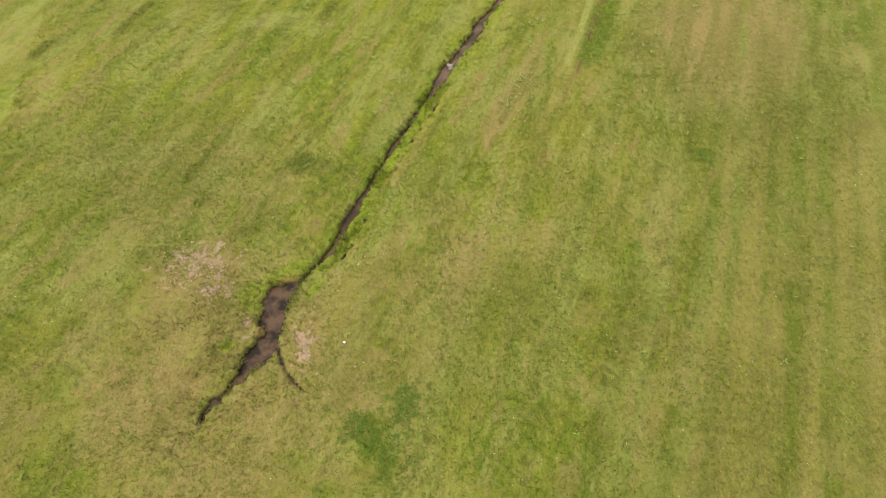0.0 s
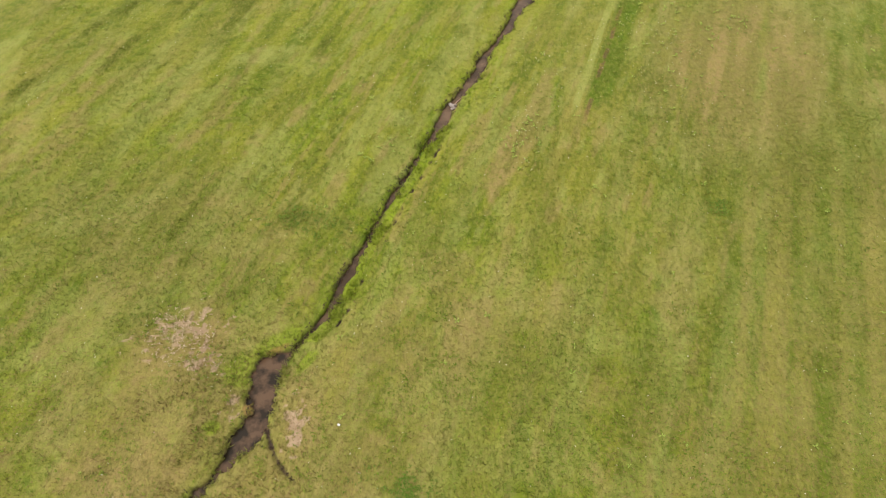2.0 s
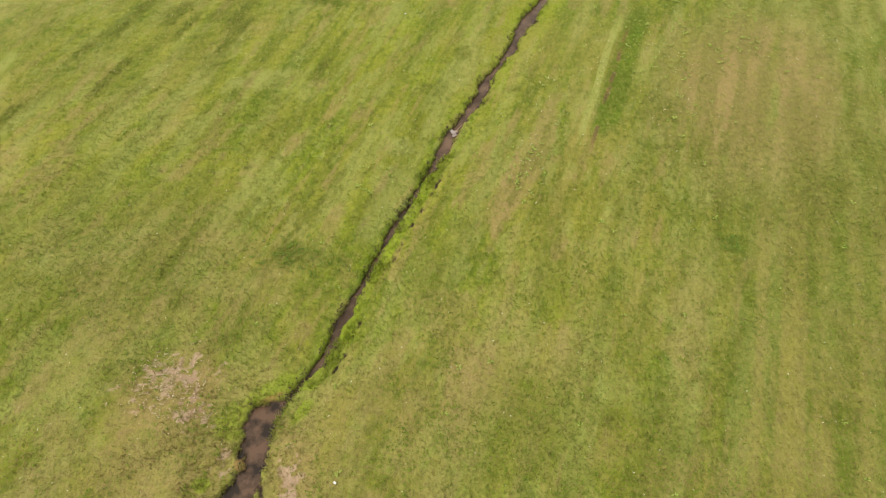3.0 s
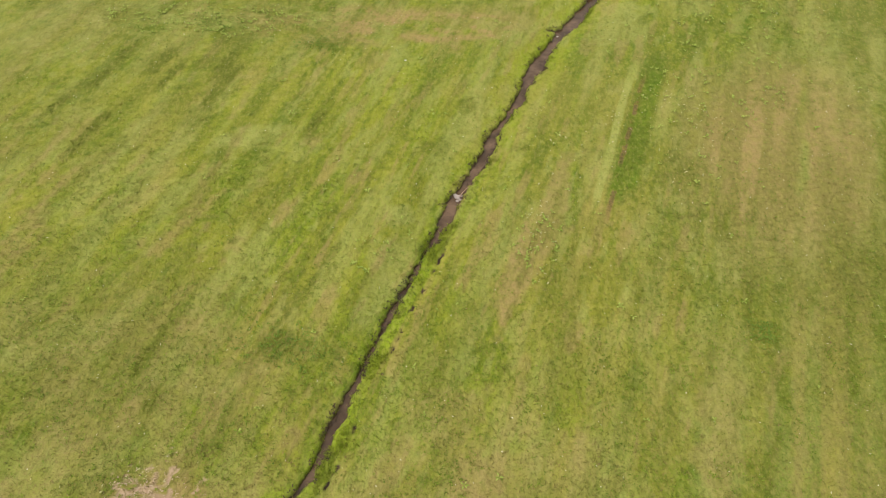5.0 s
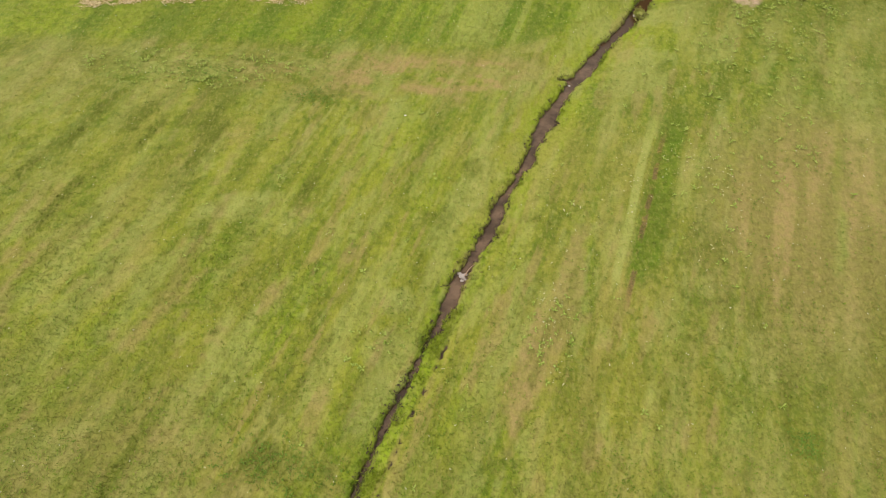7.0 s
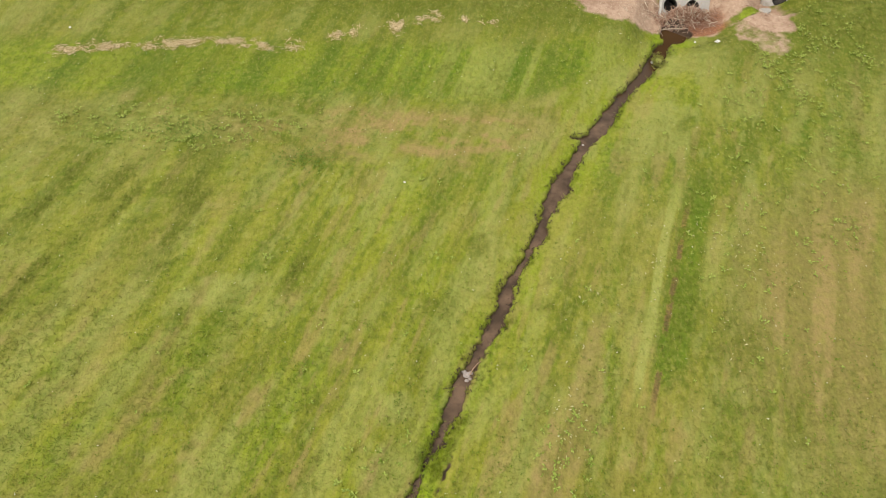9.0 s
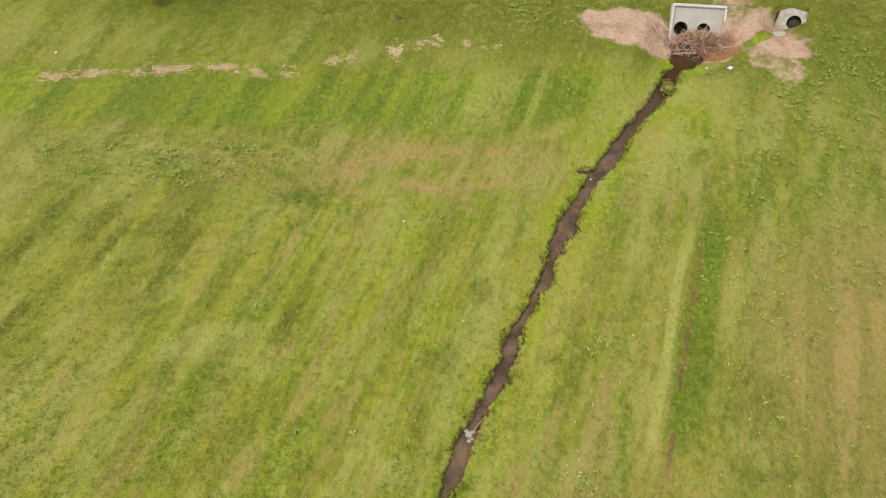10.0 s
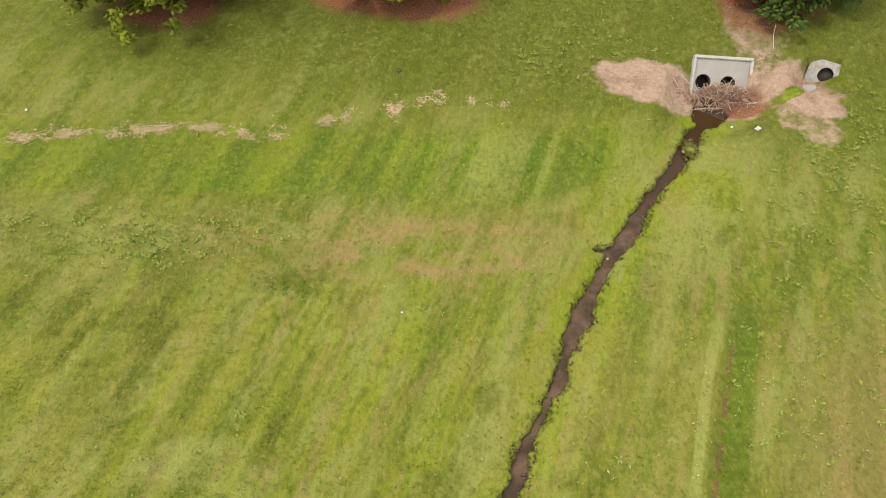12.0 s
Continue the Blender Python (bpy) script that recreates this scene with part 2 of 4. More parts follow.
def crumbs(x, y, ovals, seed):
    """Bare earth showing in crumbs between stubble, inside soft ovals."""
    out = np.zeros(x.shape)
    for cx, cy, rx, ry, turn in ovals:
        m = (np.abs(x - cx) < 2.5 * max(rx, ry)) & (np.abs(y - cy) < 2.5 * max(rx, ry))
        xs, ys = x[m], y[m]
        c, s = math.cos(radians(turn)), math.sin(radians(turn))
        u, v = (xs - cx) * c + (ys - cy) * s, (ys - cy) * c - (xs - cx) * s
        g = np.exp(-0.8 * ((u / rx) ** 2 + (v / ry) ** 2))
        out[m] = np.maximum(out[m], step(0.40, 0.62, 0.55 * g + 0.9 * (fbm(xs * 8.5, ys * 7.5, seed, 3) - 0.38)) * step(0.1, 0.3, g))
    return out


def most(x, y, ovals, seed):
    out = np.zeros(x.shape)
    for k, o in enumerate(ovals):
        out = np.maximum(out, drift(x, y, *o, seed=seed + 3 * k))
    return out


def straw_line(x, y):
    """Broken line of loose bleached straw along the foot of the rise."""
    mid = np.interp(x, (-13.2, -12.3, -10.0, -8.7, -7.3, -6.3, -5.5, -4.5, -3.9, -2.4, -1.3, 0.8), (24.15, 24.34, 24.71, 24.95, 25.13, 24.93, 25.04, 25.54, 25.87, 26.25, 26.64, 26.56))
    u = (y - mid + 0.10 * (fbm(x * 1.9, x * 0 + 3.3, 71) - 0.5)) / (0.10 + 0.20 * fbm(x * 1.1, x * 0 + 6.1, 79, 2))
    beads = sum(np.exp(-((x - cx) / r) ** 4) for cx, r in ((-4.05, 0.50), (-2.45, 0.25), (-1.45, 0.42), (-0.35, 0.22), (0.35, 0.40)))
    gaps = np.where(x < -5.2, 0.55 + 0.45 * step(0.40, 0.54, fbm(x * 2.4, x * 0 + 4.4, 175, 2)), np.clip(beads, 0, 1))
    on = step(-13.6, -12.4, x) * (1 - step(0.7, 1.2, x))
    return step(0.42, 0.62, np.exp(-u * u) * 0.42 + 1.8 * (fbm(x * 4.0, y * 7.0, 77, 3) - 0.5) + np.where(x < -5.2, 0.20, 0.16)) * np.exp(-0.4 * u * u) * gaps * on


def bare_soil(x, y):
    s = oval(x, y, 5.05, 27.95, 1.95, 0.90, -5, 0.16, 5)
    s = np.maximum(s, oval(x, y, 7.3, 28.15, 1.5, 1.0, 0, 0.2, 6))
    s = np.maximum(s, oval(x, y, 9.4, 28.1, 1.3, 1.1, -10, 0.3, 7) * (1 - oval(x, y, 8.85, 27.85, 0.62, 0.24, 28, 0.2, 9)))
    s = np.maximum(s, oval(x, y, 9.2, 26.8, 0.8, 0.95, 30, 0.4, 8) * 0.55)
    s = np.maximum(s, oval(x, y, 8.35, 30.4, 1.0, 1.8, 3, 0.35, 8) * 0.55)
    return np.clip(s + 0.75 * (fbm(x * 7, y * 7, 19, 3) - 0.5) * (s > 0.02) * (1 - 0.8 * (s > 0.98)), 0, 1)


def mulch(x, y):
    m = oval(x, y, -10.3, 30.25, 2.0, 1.55, 0, 0.15, 2)
    m = np.maximum(m, oval(x, y, -3.0, 31.2, 3.0, 1.4, 0, 0.15, 3))
    # reddish soil of the track, darkened to hold the shade under the tree
    m = np.maximum(m, 0.8 * oval(x, y, 8.5, 31.3, 1.1, 1.1, 0, 0.4, 6))
    m = np.maximum(m, 0.55 * oval(x, y, -3.10, 5.22, 0.15, 0.20, 0, 0.3, 17) + 0.5 * oval(x, y, -2.82, 6.58, 0.30, 0.07, 30, 0.3, 18))
    m = np.maximum(m, 0.9 * oval(x, y, 7.70, 27.55, 0.68, 0.28, 5, 0.25, 13))
    m = np.maximum(m, 0.9 * oval(x, y, 7.10, 27.98, 1.0, 0.42, 0, 0.3, 14))
    return np.maximum(m, oval(x, y, 9.0, 32.2, 1.9, 1.2, 0, 0.2, 4))


def cover(x, y, d, dr):
    """dry, lush, pale, deep; soil, mud, mulch, tone: what grows or lies where, each 0 to 1. deep, mud and mulch also
    hold some painted shade.
    """
    v, s = x - y * LEAN, y
    lanes = 0.65 * fbm(v * 1.6, s * 0.05, 11, 2) + 0.35 * (0.5 + 0.5 * step(0.5, 4.5, v) * np.sin(v * 8.4 + 5.0 * fbm(v * 0.3, s * 0.07, 12)))
    lanes = lanes + 0.6 * (lanes - 0.5) * step(2.0, 5.0, -x) * step(11.0, 14.0, y) * (1 - step(20.0, 22.0, y))
    fine = fbm(v * 3.4, s * 0.22, 14, 2)
    streak = fbm(v * 8.0, s * 1.1, 15, 3)
    broad = fbm(x * 0.22, y * 0.16, 17, 3)
    patch = fbm(v * 1.5, s * 0.48, 23, 4)
    fleck = fbm(x * 9.0, y * 7.0, 27, 2)
    right = step(-1.0, 4.0, v)
    tone = 0.5 + (0.85 + 0.3 * right) * (lanes - 0.5) + 0.45 * (fine - 0.5) + 0.4 * (patch - 0.5) + 0.5 * (streak - 0.5) + 0.8 * (fleck - 0.5)
    dry = 0.55 * step(0.44, 0.80, 0.35 * broad + 0.40 * patch + 0.2 * (lanes - 0.4) + 0.25 * streak + 0.15 * (fleck - 0.3))
    dry = np.maximum(dry, np.maximum(0.85 * most(x, y, DRY, 100), 0.65 * most(x, y, DRY_B, 160)))
    lush = np.maximum(0.85 * most(x, y, LUSH, 200), 0.60 * step(0.45, 0.70, fbm(v * 1.3, s * 0.42, 31, 4)))
    lush = np.maximum(lush, (1 - step(0.05, 0.60 + 0.6 * (fbm(x * 2, y * 2, 37) - 0.5), d)) * 0.9)
    lush = np.maximum(lush, 0.5 * step(25.0, 27.5, y) * step(0.3, 0.6, patch + 0.1))
    pale = np.maximum(0.75 * most(x, y, PALE, 260), 0.66 * step(0.45, 0.70, fbm(v * 1.6 + 5, s * 0.5, 43, 4)))
    deep = np.maximum(0.6 * most(x, y, DEEP, 320), 0.55 * step(0.50, 0.74, 0.7 * fbm(v * 2.0 + 9, s * 0.5, 83, 4) + 0.3 * fleck))
    # olive grass up the rise, the trees' shade put into its colour as well
    deep = np.maximum(deep, 0.88 * step(24.6, 28.0, y + 0.05 * x) * step(0.05, 0.5, fleck))
    dry = dry * (1 - 0.30 * step(13.0, 19.0, y) - 0.25 * step(19.0, 22.0, y))
    lush = np.maximum(lush, 0.22 * step(13.0, 19.0, y) + 0.16 * step(18.0, 23.0, y))
    worn = np.exp(-(((v - 4.7) / 2.9) ** 2 + ((y - 17.0) / 4.2) ** 2) ** 2)
    dry = np.maximum(dry, 0.92 * worn * step(0.30, 0.52, 0.55 * fbm(v * 2.1, s * 0.28, 141, 3) + 0.45 * patch + 0.08))
    rust = worn * step(0.50, 0.60, fbm(v * 2.6, s * 0.2, 147, 3))
    worn = np.exp(-(((x + 5.5) / 3.2) ** 2 + ((y - 9.0) / 2.6) ** 2) ** 2)
    dry = np.maximum(dry, 0.55 * worn * step(0.42, 0.60, 0.5 * fbm(v * 2.4, s * 0.7, 143, 3) + 0.5 * streak))
    # small patches, a hand to an arm across
    lush = np.maximum(lush, 0.40 * step(0.56, 0.72, fbm(v * 3.2 + 3, s * 0.9, 103, 4)))
    dry = np.maximum(dry, (0.62 - 0.20 * step(13.0, 19.0, y)) * step(0.55, 0.72, fbm(v * 3.4 + 7, s * 0.8, 109, 4)))
    pale = np.maximum(pale, 0.50 * step(0.60, 0.72, fbm(v * 3.8 + 1, s * 1.2, 113, 4)))
    deep = np.maximum(deep, 0.45 * step(0.59, 0.74, fbm(v * 4.0 + 5, s * 1.1, 117, 4)))
    low = 1 - step(9.0, 13.0, y)
    lush = np.maximum(lush, 0.62 * low * step(0.48, 0.64, fbm(x * 0.9 + 2, y * 0.8, 121, 4)))
    dry = np.maximum(dry * (1 - 0.3 * low * lush), 0.46 * low * step(0.50, 0.66, fbm(x * 1.0 + 8, y * 0.9, 123, 4)))
    pale = np.maximum(pale, 0.5 * low * step(0.54, 0.66, fbm(x * 1.2 + 4, y * 1.1, 127, 4)))
    coarse = np.exp(-((y - 8.0) / 2.2) ** 4) * step(2.5, 5.0, np.abs(x + 0.5))
    tone, deep = tone - 0.12 * coarse, np.maximum(deep, 0.38 * coarse * step(0.40, 0.62, 0.5 * patch + 0.5 * fleck))
    tone, deep = tone - 0.2 * rust, np.maximum(deep, 0.45 * rust)
    # the bleached band across the lawn
    rough = fbm(x * 0.9, y * 1.9, 149, 4)
    tan = step(20.5, 21.7, y - 0.03 * x + 1.6 * (rough - 0.5)) * (1 - step(22.4, 23.2, y - 0.06 * x + 1.0 * (rough - 0.5))) * step(-9.5, -2.5, x + 3.0 * (rough - 0.5)) * (1 - step(1.2, 3.0, x))
    tan = tan * step(0.34, 0.58, 0.7 * rough + 0.3 * streak)
    dry, lush = np.maximum(dry, tan), lush * (1 - 0.8 * tan)
    # the weedy grey-green band that carries it on
    weedy = np.exp(-((y - 21.6 - 0.03 * x) / 0.95) ** 4) * step(-16.0, -12.0, x) * (1 - step(-5.5, -2.0, x + 2.0 * (rough - 0.5)))
    pale = np.maximum(pale, 0.75 * weedy * step(0.44, 0.58, fbm(x * 1.1, y * 2.4, 151, 4)))
    deep = np.maximum(deep, 0.50 * weedy * step(0.52, 0.62, fbm(x * 1.6, y * 2.6, 153, 4)))
    lush = np.maximum(lush, 0.55 * weedy * step(0.44, 0.58, fbm(x * 1.3, y * 2.2, 157, 4)))
    tone = tone - 0.12 * step(3.5, 5.5, v) * step(10.0, 13.0, y) - 0.10 * np.exp(-((x + 6.5) / 3.5) ** 4 - ((y - 10.0) / 2.5) ** 4) - (0.02 + 0.10 * right) * (1 - step(3.0, 9.0, y)) - 0.10 * step(18.0, 22.0, y) - 0.18 * step(25.5, 28.0, y) + (0.10 - 0.20 * right) * step(10.0, 13.0, y) * (1 - step(19.0, 21.5, y))
    deep = np.maximum(deep, 0.5 * (1 - step(3.0, 10.0, y)) * step(0.52, 0.66, fleck))
    # the lush band under the rise, with lanes mown across it
    band = step(22.9, 23.6, y - 0.06 * x + 0.5 * (patch - 0.5)) * (1 - step(25.2, 26.2, y - 0.06 * x)) * (1 - step(0.0, 0.8, x - 1.2 - (y - 23.0) * 1.25))
    tone = np.where(band > 0.3, tone + 0.7 * (0.48 - fbm(v * 1.6, s * 0.08, 87, 2)) * (1.4 + 1.2 * step(-5.0, -1.5, x)) * band - 0.12 * band, tone)
    dry = dry * (1 - 0.95 * band) * (1 - 0.65 * step(25.5, 27.0, y))
    lush = np.maximum(lush, (0.68 + 0.30 * step(-5.0, -1.5, x)) * band)
    tone = tone + 0.22 * band * (1 - step(-5.0, -2.0, x))
    pale = pale * (1 - 0.8 * band)
    deep = np.maximum(deep, 0.35 * band * step(0.48, 0.60, fbm(v * 1.6, s * 0.08, 87, 2)) * step(-4.5, -2.5, x))
    pale = np.maximum(pale, 0.6 * band * (1 - step(0.36, 0.46, fbm(v * 1.6, s * 0.08, 87, 2))) * step(-3.0, 0.0, x))
    tone = tone - 0.16 * step(4.5, 6.5, v) * np.exp(-((y - 11.5) / 4.5) ** 4) - 0.14 * step(3.0, 5.5, v) + 0.10 * step(13.0, 18.0, y) * (1 - step(2.5, 5.0, np.abs(x - 1.5)))
    tone = tone + 0.45 * (1 - step(0.3, 1.1, d)) * step(12.0, 19.0, y)
    deep = deep * (1 - 0.8 * (1 - step(0.3, 0.9, d)))
    # bronze stripes on the low lawn
    ochre = step(3.6, 5.6, v) * (1 - step(12.0, 15.0, y))
    dry = np.maximum(dry * (1 - 0.4 * ochre), 0.50 * ochre * step(0.38, 0.58, 0.6 * lanes + 0.4 * fine))
    lush, deep, pale, tone = lush * (1 - 0.55 * ochre), deep * (1 - 0.45 * ochre), pale * (1 - 0.5 * ochre), tone + 0.02 * ochre
    tone = tone + 0.07 * (1 - step(12.0, 15.0, y)) - 0.05 * step(13.0, 16.0, y) - 0.08 * step(11.5, 13.5, y) * (1 - step(16.0, 18.5, y)) * step(-1.0, 1.0, x)
    # worn brown turf round the pool, ranker growth to its east, lighter grass far in the north-west
    brown = np.exp(-((x + 3.4) / 3.0) ** 4 - ((y - 4.2) / 3.2) ** 4)
    dry = np.maximum(dry, 0.68 * brown * step(0.36, 0.56, fbm(x * 1.3, y * 1.2, 181, 4)))
    tone, deep = tone + 0.08 * brown, deep * (1 - 0.5 * brown)
    rank = np.exp(-((x - 3.0) / 2.2) ** 4 - ((y - 5.6) / 2.2) ** 4)
    lush, deep = np.maximum(lush, 0.6 * rank * step(0.40, 0.60, fbm(x * 1.4, y * 1.1, 183, 4))), np.maximum(deep, 0.42 * rank * step(0.42, 0.60, fbm(x * 1.8, y * 1.5, 187, 4)))
    dull = np.maximum.reduce([np.exp(-((v - 5.3) / 3.0) ** 4 - ((y - 13.5) / 4.0) ** 4), np.exp(-((x + 7.0) / 3.0) ** 4 - ((y - 10.0) / 2.2) ** 4), np.exp(-((x - 7.0) / 2.6) ** 4 - ((y - 3.5) / 2.6) ** 4)])
    deep = np.maximum(deep, 0.50 * dull * step(0.36, 0.54, 0.5 * fine + 0.3 * patch + 0.2 * fleck))
    light = step(8.5, 12.5, -x) * step(24.5, 27.0, y)
    tone, deep = tone + 0.22 * light, deep * (1 - 0.45 * light)
    near = np.exp(-((x - 4.9) / 2.3) ** 4 - ((y - 24.7) / 1.7) ** 4)
    tone, deep, lush = tone + 0.40 * near, deep * (1 - 0.6 * near), np.maximum(lush, 0.45 * near)
    for k, (x0, y0, y1, wide) in enumerate(LANES):
        deep = np.maximum(deep, (0.95 if x0 < 0 else 0.50) * strip(x, y, x0, y0, y1, wide, 130 + k) * step(0.0, 0.45, patch + 0.3 * fleck))
    lime = np.maximum(most(x, y, LIME, 420), shelf(x, y) * (0.8 + 0.2 * step(0.4, 0.6, fbm(x * 5, y * 5, 58, 2))))
    lime = np.maximum(lime, 0.6 * (1 - step(0.03, 0.22, d)) * (1 - step(12.5, 14.0, y)) * step(0.40, 0.52, fbm(x * 1.6, y * 1.6, 57, 2)))
    lime = np.maximum.reduce([lime, oval(x, y, -3.45, 5.98, 0.42, 0.38, 20, 0.3, 15), 0.9 * oval(x, y, -2.95, 6.58, 0.60, 0.16, 32, 0.3, 16)]) * (d > 0.02)
    lush, tone, dry = np.maximum(lush, lime), np.maximum(tone, 1.1 * lime), dry * (1 - 0.8 * lime)
    deep, pale = deep * (1 - 0.9 * lime), pale * (1 - 0.7 * lime)
    # the long dark strip, its bleached edge and the raked line between
    dark = strip(x, y, 4.75, 14.9, 20.8, 0.75, 51)
    edge = strip(x, y, 4.00, 14.4, 20.6, 0.24, 52)
    raked = strip(x, y, 4.33, 14.2, 19.8, 0.14, 53) * step(0.30, 0.52, fbm(x * 5, y * 3, 54))
    deep = np.maximum(deep * (1 - 0.7 * dark), dark * (0.10 + 0.34 * step(0.45, 0.56, fbm(v * 3.0, s * 1.4, 56, 3))))
    lush = np.maximum(lush * (1 - 0.5 * dark), (0.62 + 0.35 * step(0.4, 0.6, fbm(v * 2.0, s * 0.5, 66, 3))) * dark)
    tone = np.where(dark > 0.3, 0.24 + 0.5 * (patch - 0.5) + 0.5 * (fleck - 0.5), tone)
    pale = pale * (1 - dark)
    dry = dry * (1 - dark)
    pale = np.maximum(pale, 0.9 * edge)
    deep, dry, tone = deep * (1 - edge), dry * (1 - 0.7 * edge), np.maximum(tone, 0.9 * edge)
    soil = np.maximum(bare_soil(x, y), 0.62 * crumbs(x, y, EARTH, 380))
    soil = np.maximum(soil, 0.55 * oval(x, y, -1.95, 4.66, 0.13, 0.26, 10, 0.2, 12))
    straw = straw_line(x, y)
    # mud at banks, rill and ledge; shadow under the bank steps is painted in
    mud = np.maximum(1 - step(0.0, 0.07, d), 0.9 * (1 - step(-0.02, 0.06, dr)))
    mud = np.maximum.reduce([mud, 0.85 * ledge(x, y), 0.44 * raked * step(0.35, 0.6, fleck + 0.1)])
    return (dry, lush, pale, deep), (soil, mud, np.maximum(mulch(x, y), 0.42 * raked), np.clip(tone, 0, 1)), straw


# ---- materials ----
def material(name):
    m = bpy.data.materials.new(name)
    m.use_nodes = True
    return m, m.node_tree.nodes, m.node_tree.links, m.node_tree.nodes["Principled BSDF"]


def mixer(nodes, links, fac, a, b, mode="MIX"):
    n = nodes.new("ShaderNodeMix")
    n.data_type, n.blend_type = "RGBA", mode
    for socket, value in ((n.inputs[0], fac), (n.inputs[6], a), (n.inputs[7], b)):
        if isinstance(value, bpy.types.NodeSocket):
            links.new(value, socket)
        else:
            socket.default_value = (*value, 1) if isinstance(value, tuple) else value
    return n.outputs[2]


def noise_of(nodes, links, scale, detail=3.0, stretch=None):
    n = nodes.new("ShaderNodeTexNoise")
    n.inputs["Scale"].default_value, n.inputs["Detail"].default_value = scale, detail
    tc = nodes.new("ShaderNodeTexCoord")
    if stretch:
        mp = nodes.new("ShaderNodeMapping")
        mp.inputs["Scale"].default_value = stretch
        links.new(tc.outputs["Object"], mp.inputs[0])
        links.new(mp.outputs[0], n.inputs["Vector"])
    else:
        links.new(tc.outputs["Object"], n.inputs["Vector"])
    return n.outputs[0]


def ramp(nodes, links, value, lo, hi, a=0.0, b=1.0):
    n = nodes.new("ShaderNodeMapRange")
    links.new(value, n.inputs[0])
    for k, q in enumerate((lo, hi, a, b)):
        n.inputs[1 + k].default_value = q
    return n.outputs[0]


def relief(nodes, links, shader, height, strength, distance):
    n = nodes.new("ShaderNodeBump")
    n.inputs["Strength"].default_value, n.inputs["Distance"].default_value = strength, distance
    links.new(height, n.inputs["Height"])
    links.new(n.outputs[0], shader.inputs["Normal"])


def speckled(name, dark, light, scale, rough=0.85, bump=0.3, depth=0.01, fine=6.0, stretch=None, metal=0.0):
    """A surface of two tones, cloudy and grainy."""
    m, nodes, links, shader = material(name)
    a = noise_of(nodes, links, scale, 5.0, stretch)
    b = noise_of(nodes, links, scale * fine, 4.0, stretch)
    c = mixer(nodes, links, ramp(nodes, links, a, 0.35, 0.65), dark, light)
    c = mixer(nodes, links, 0.4, c, mixer(nodes, links, ramp(nodes, links, b, 0.3, 0.7), tuple(0.55 * q for q in dark), tuple(min(1, 1.25 * q) for q in light)))
    links.new(c, shader.inputs["Base Color"])
    shader.inputs["Roughness"].default_value, shader.inputs["Metallic"].default_value = rough, metal
    shader.inputs["Specular IOR Level"].default_value = 0.2
    relief(nodes, links, shader, b, bump, depth)
    return m


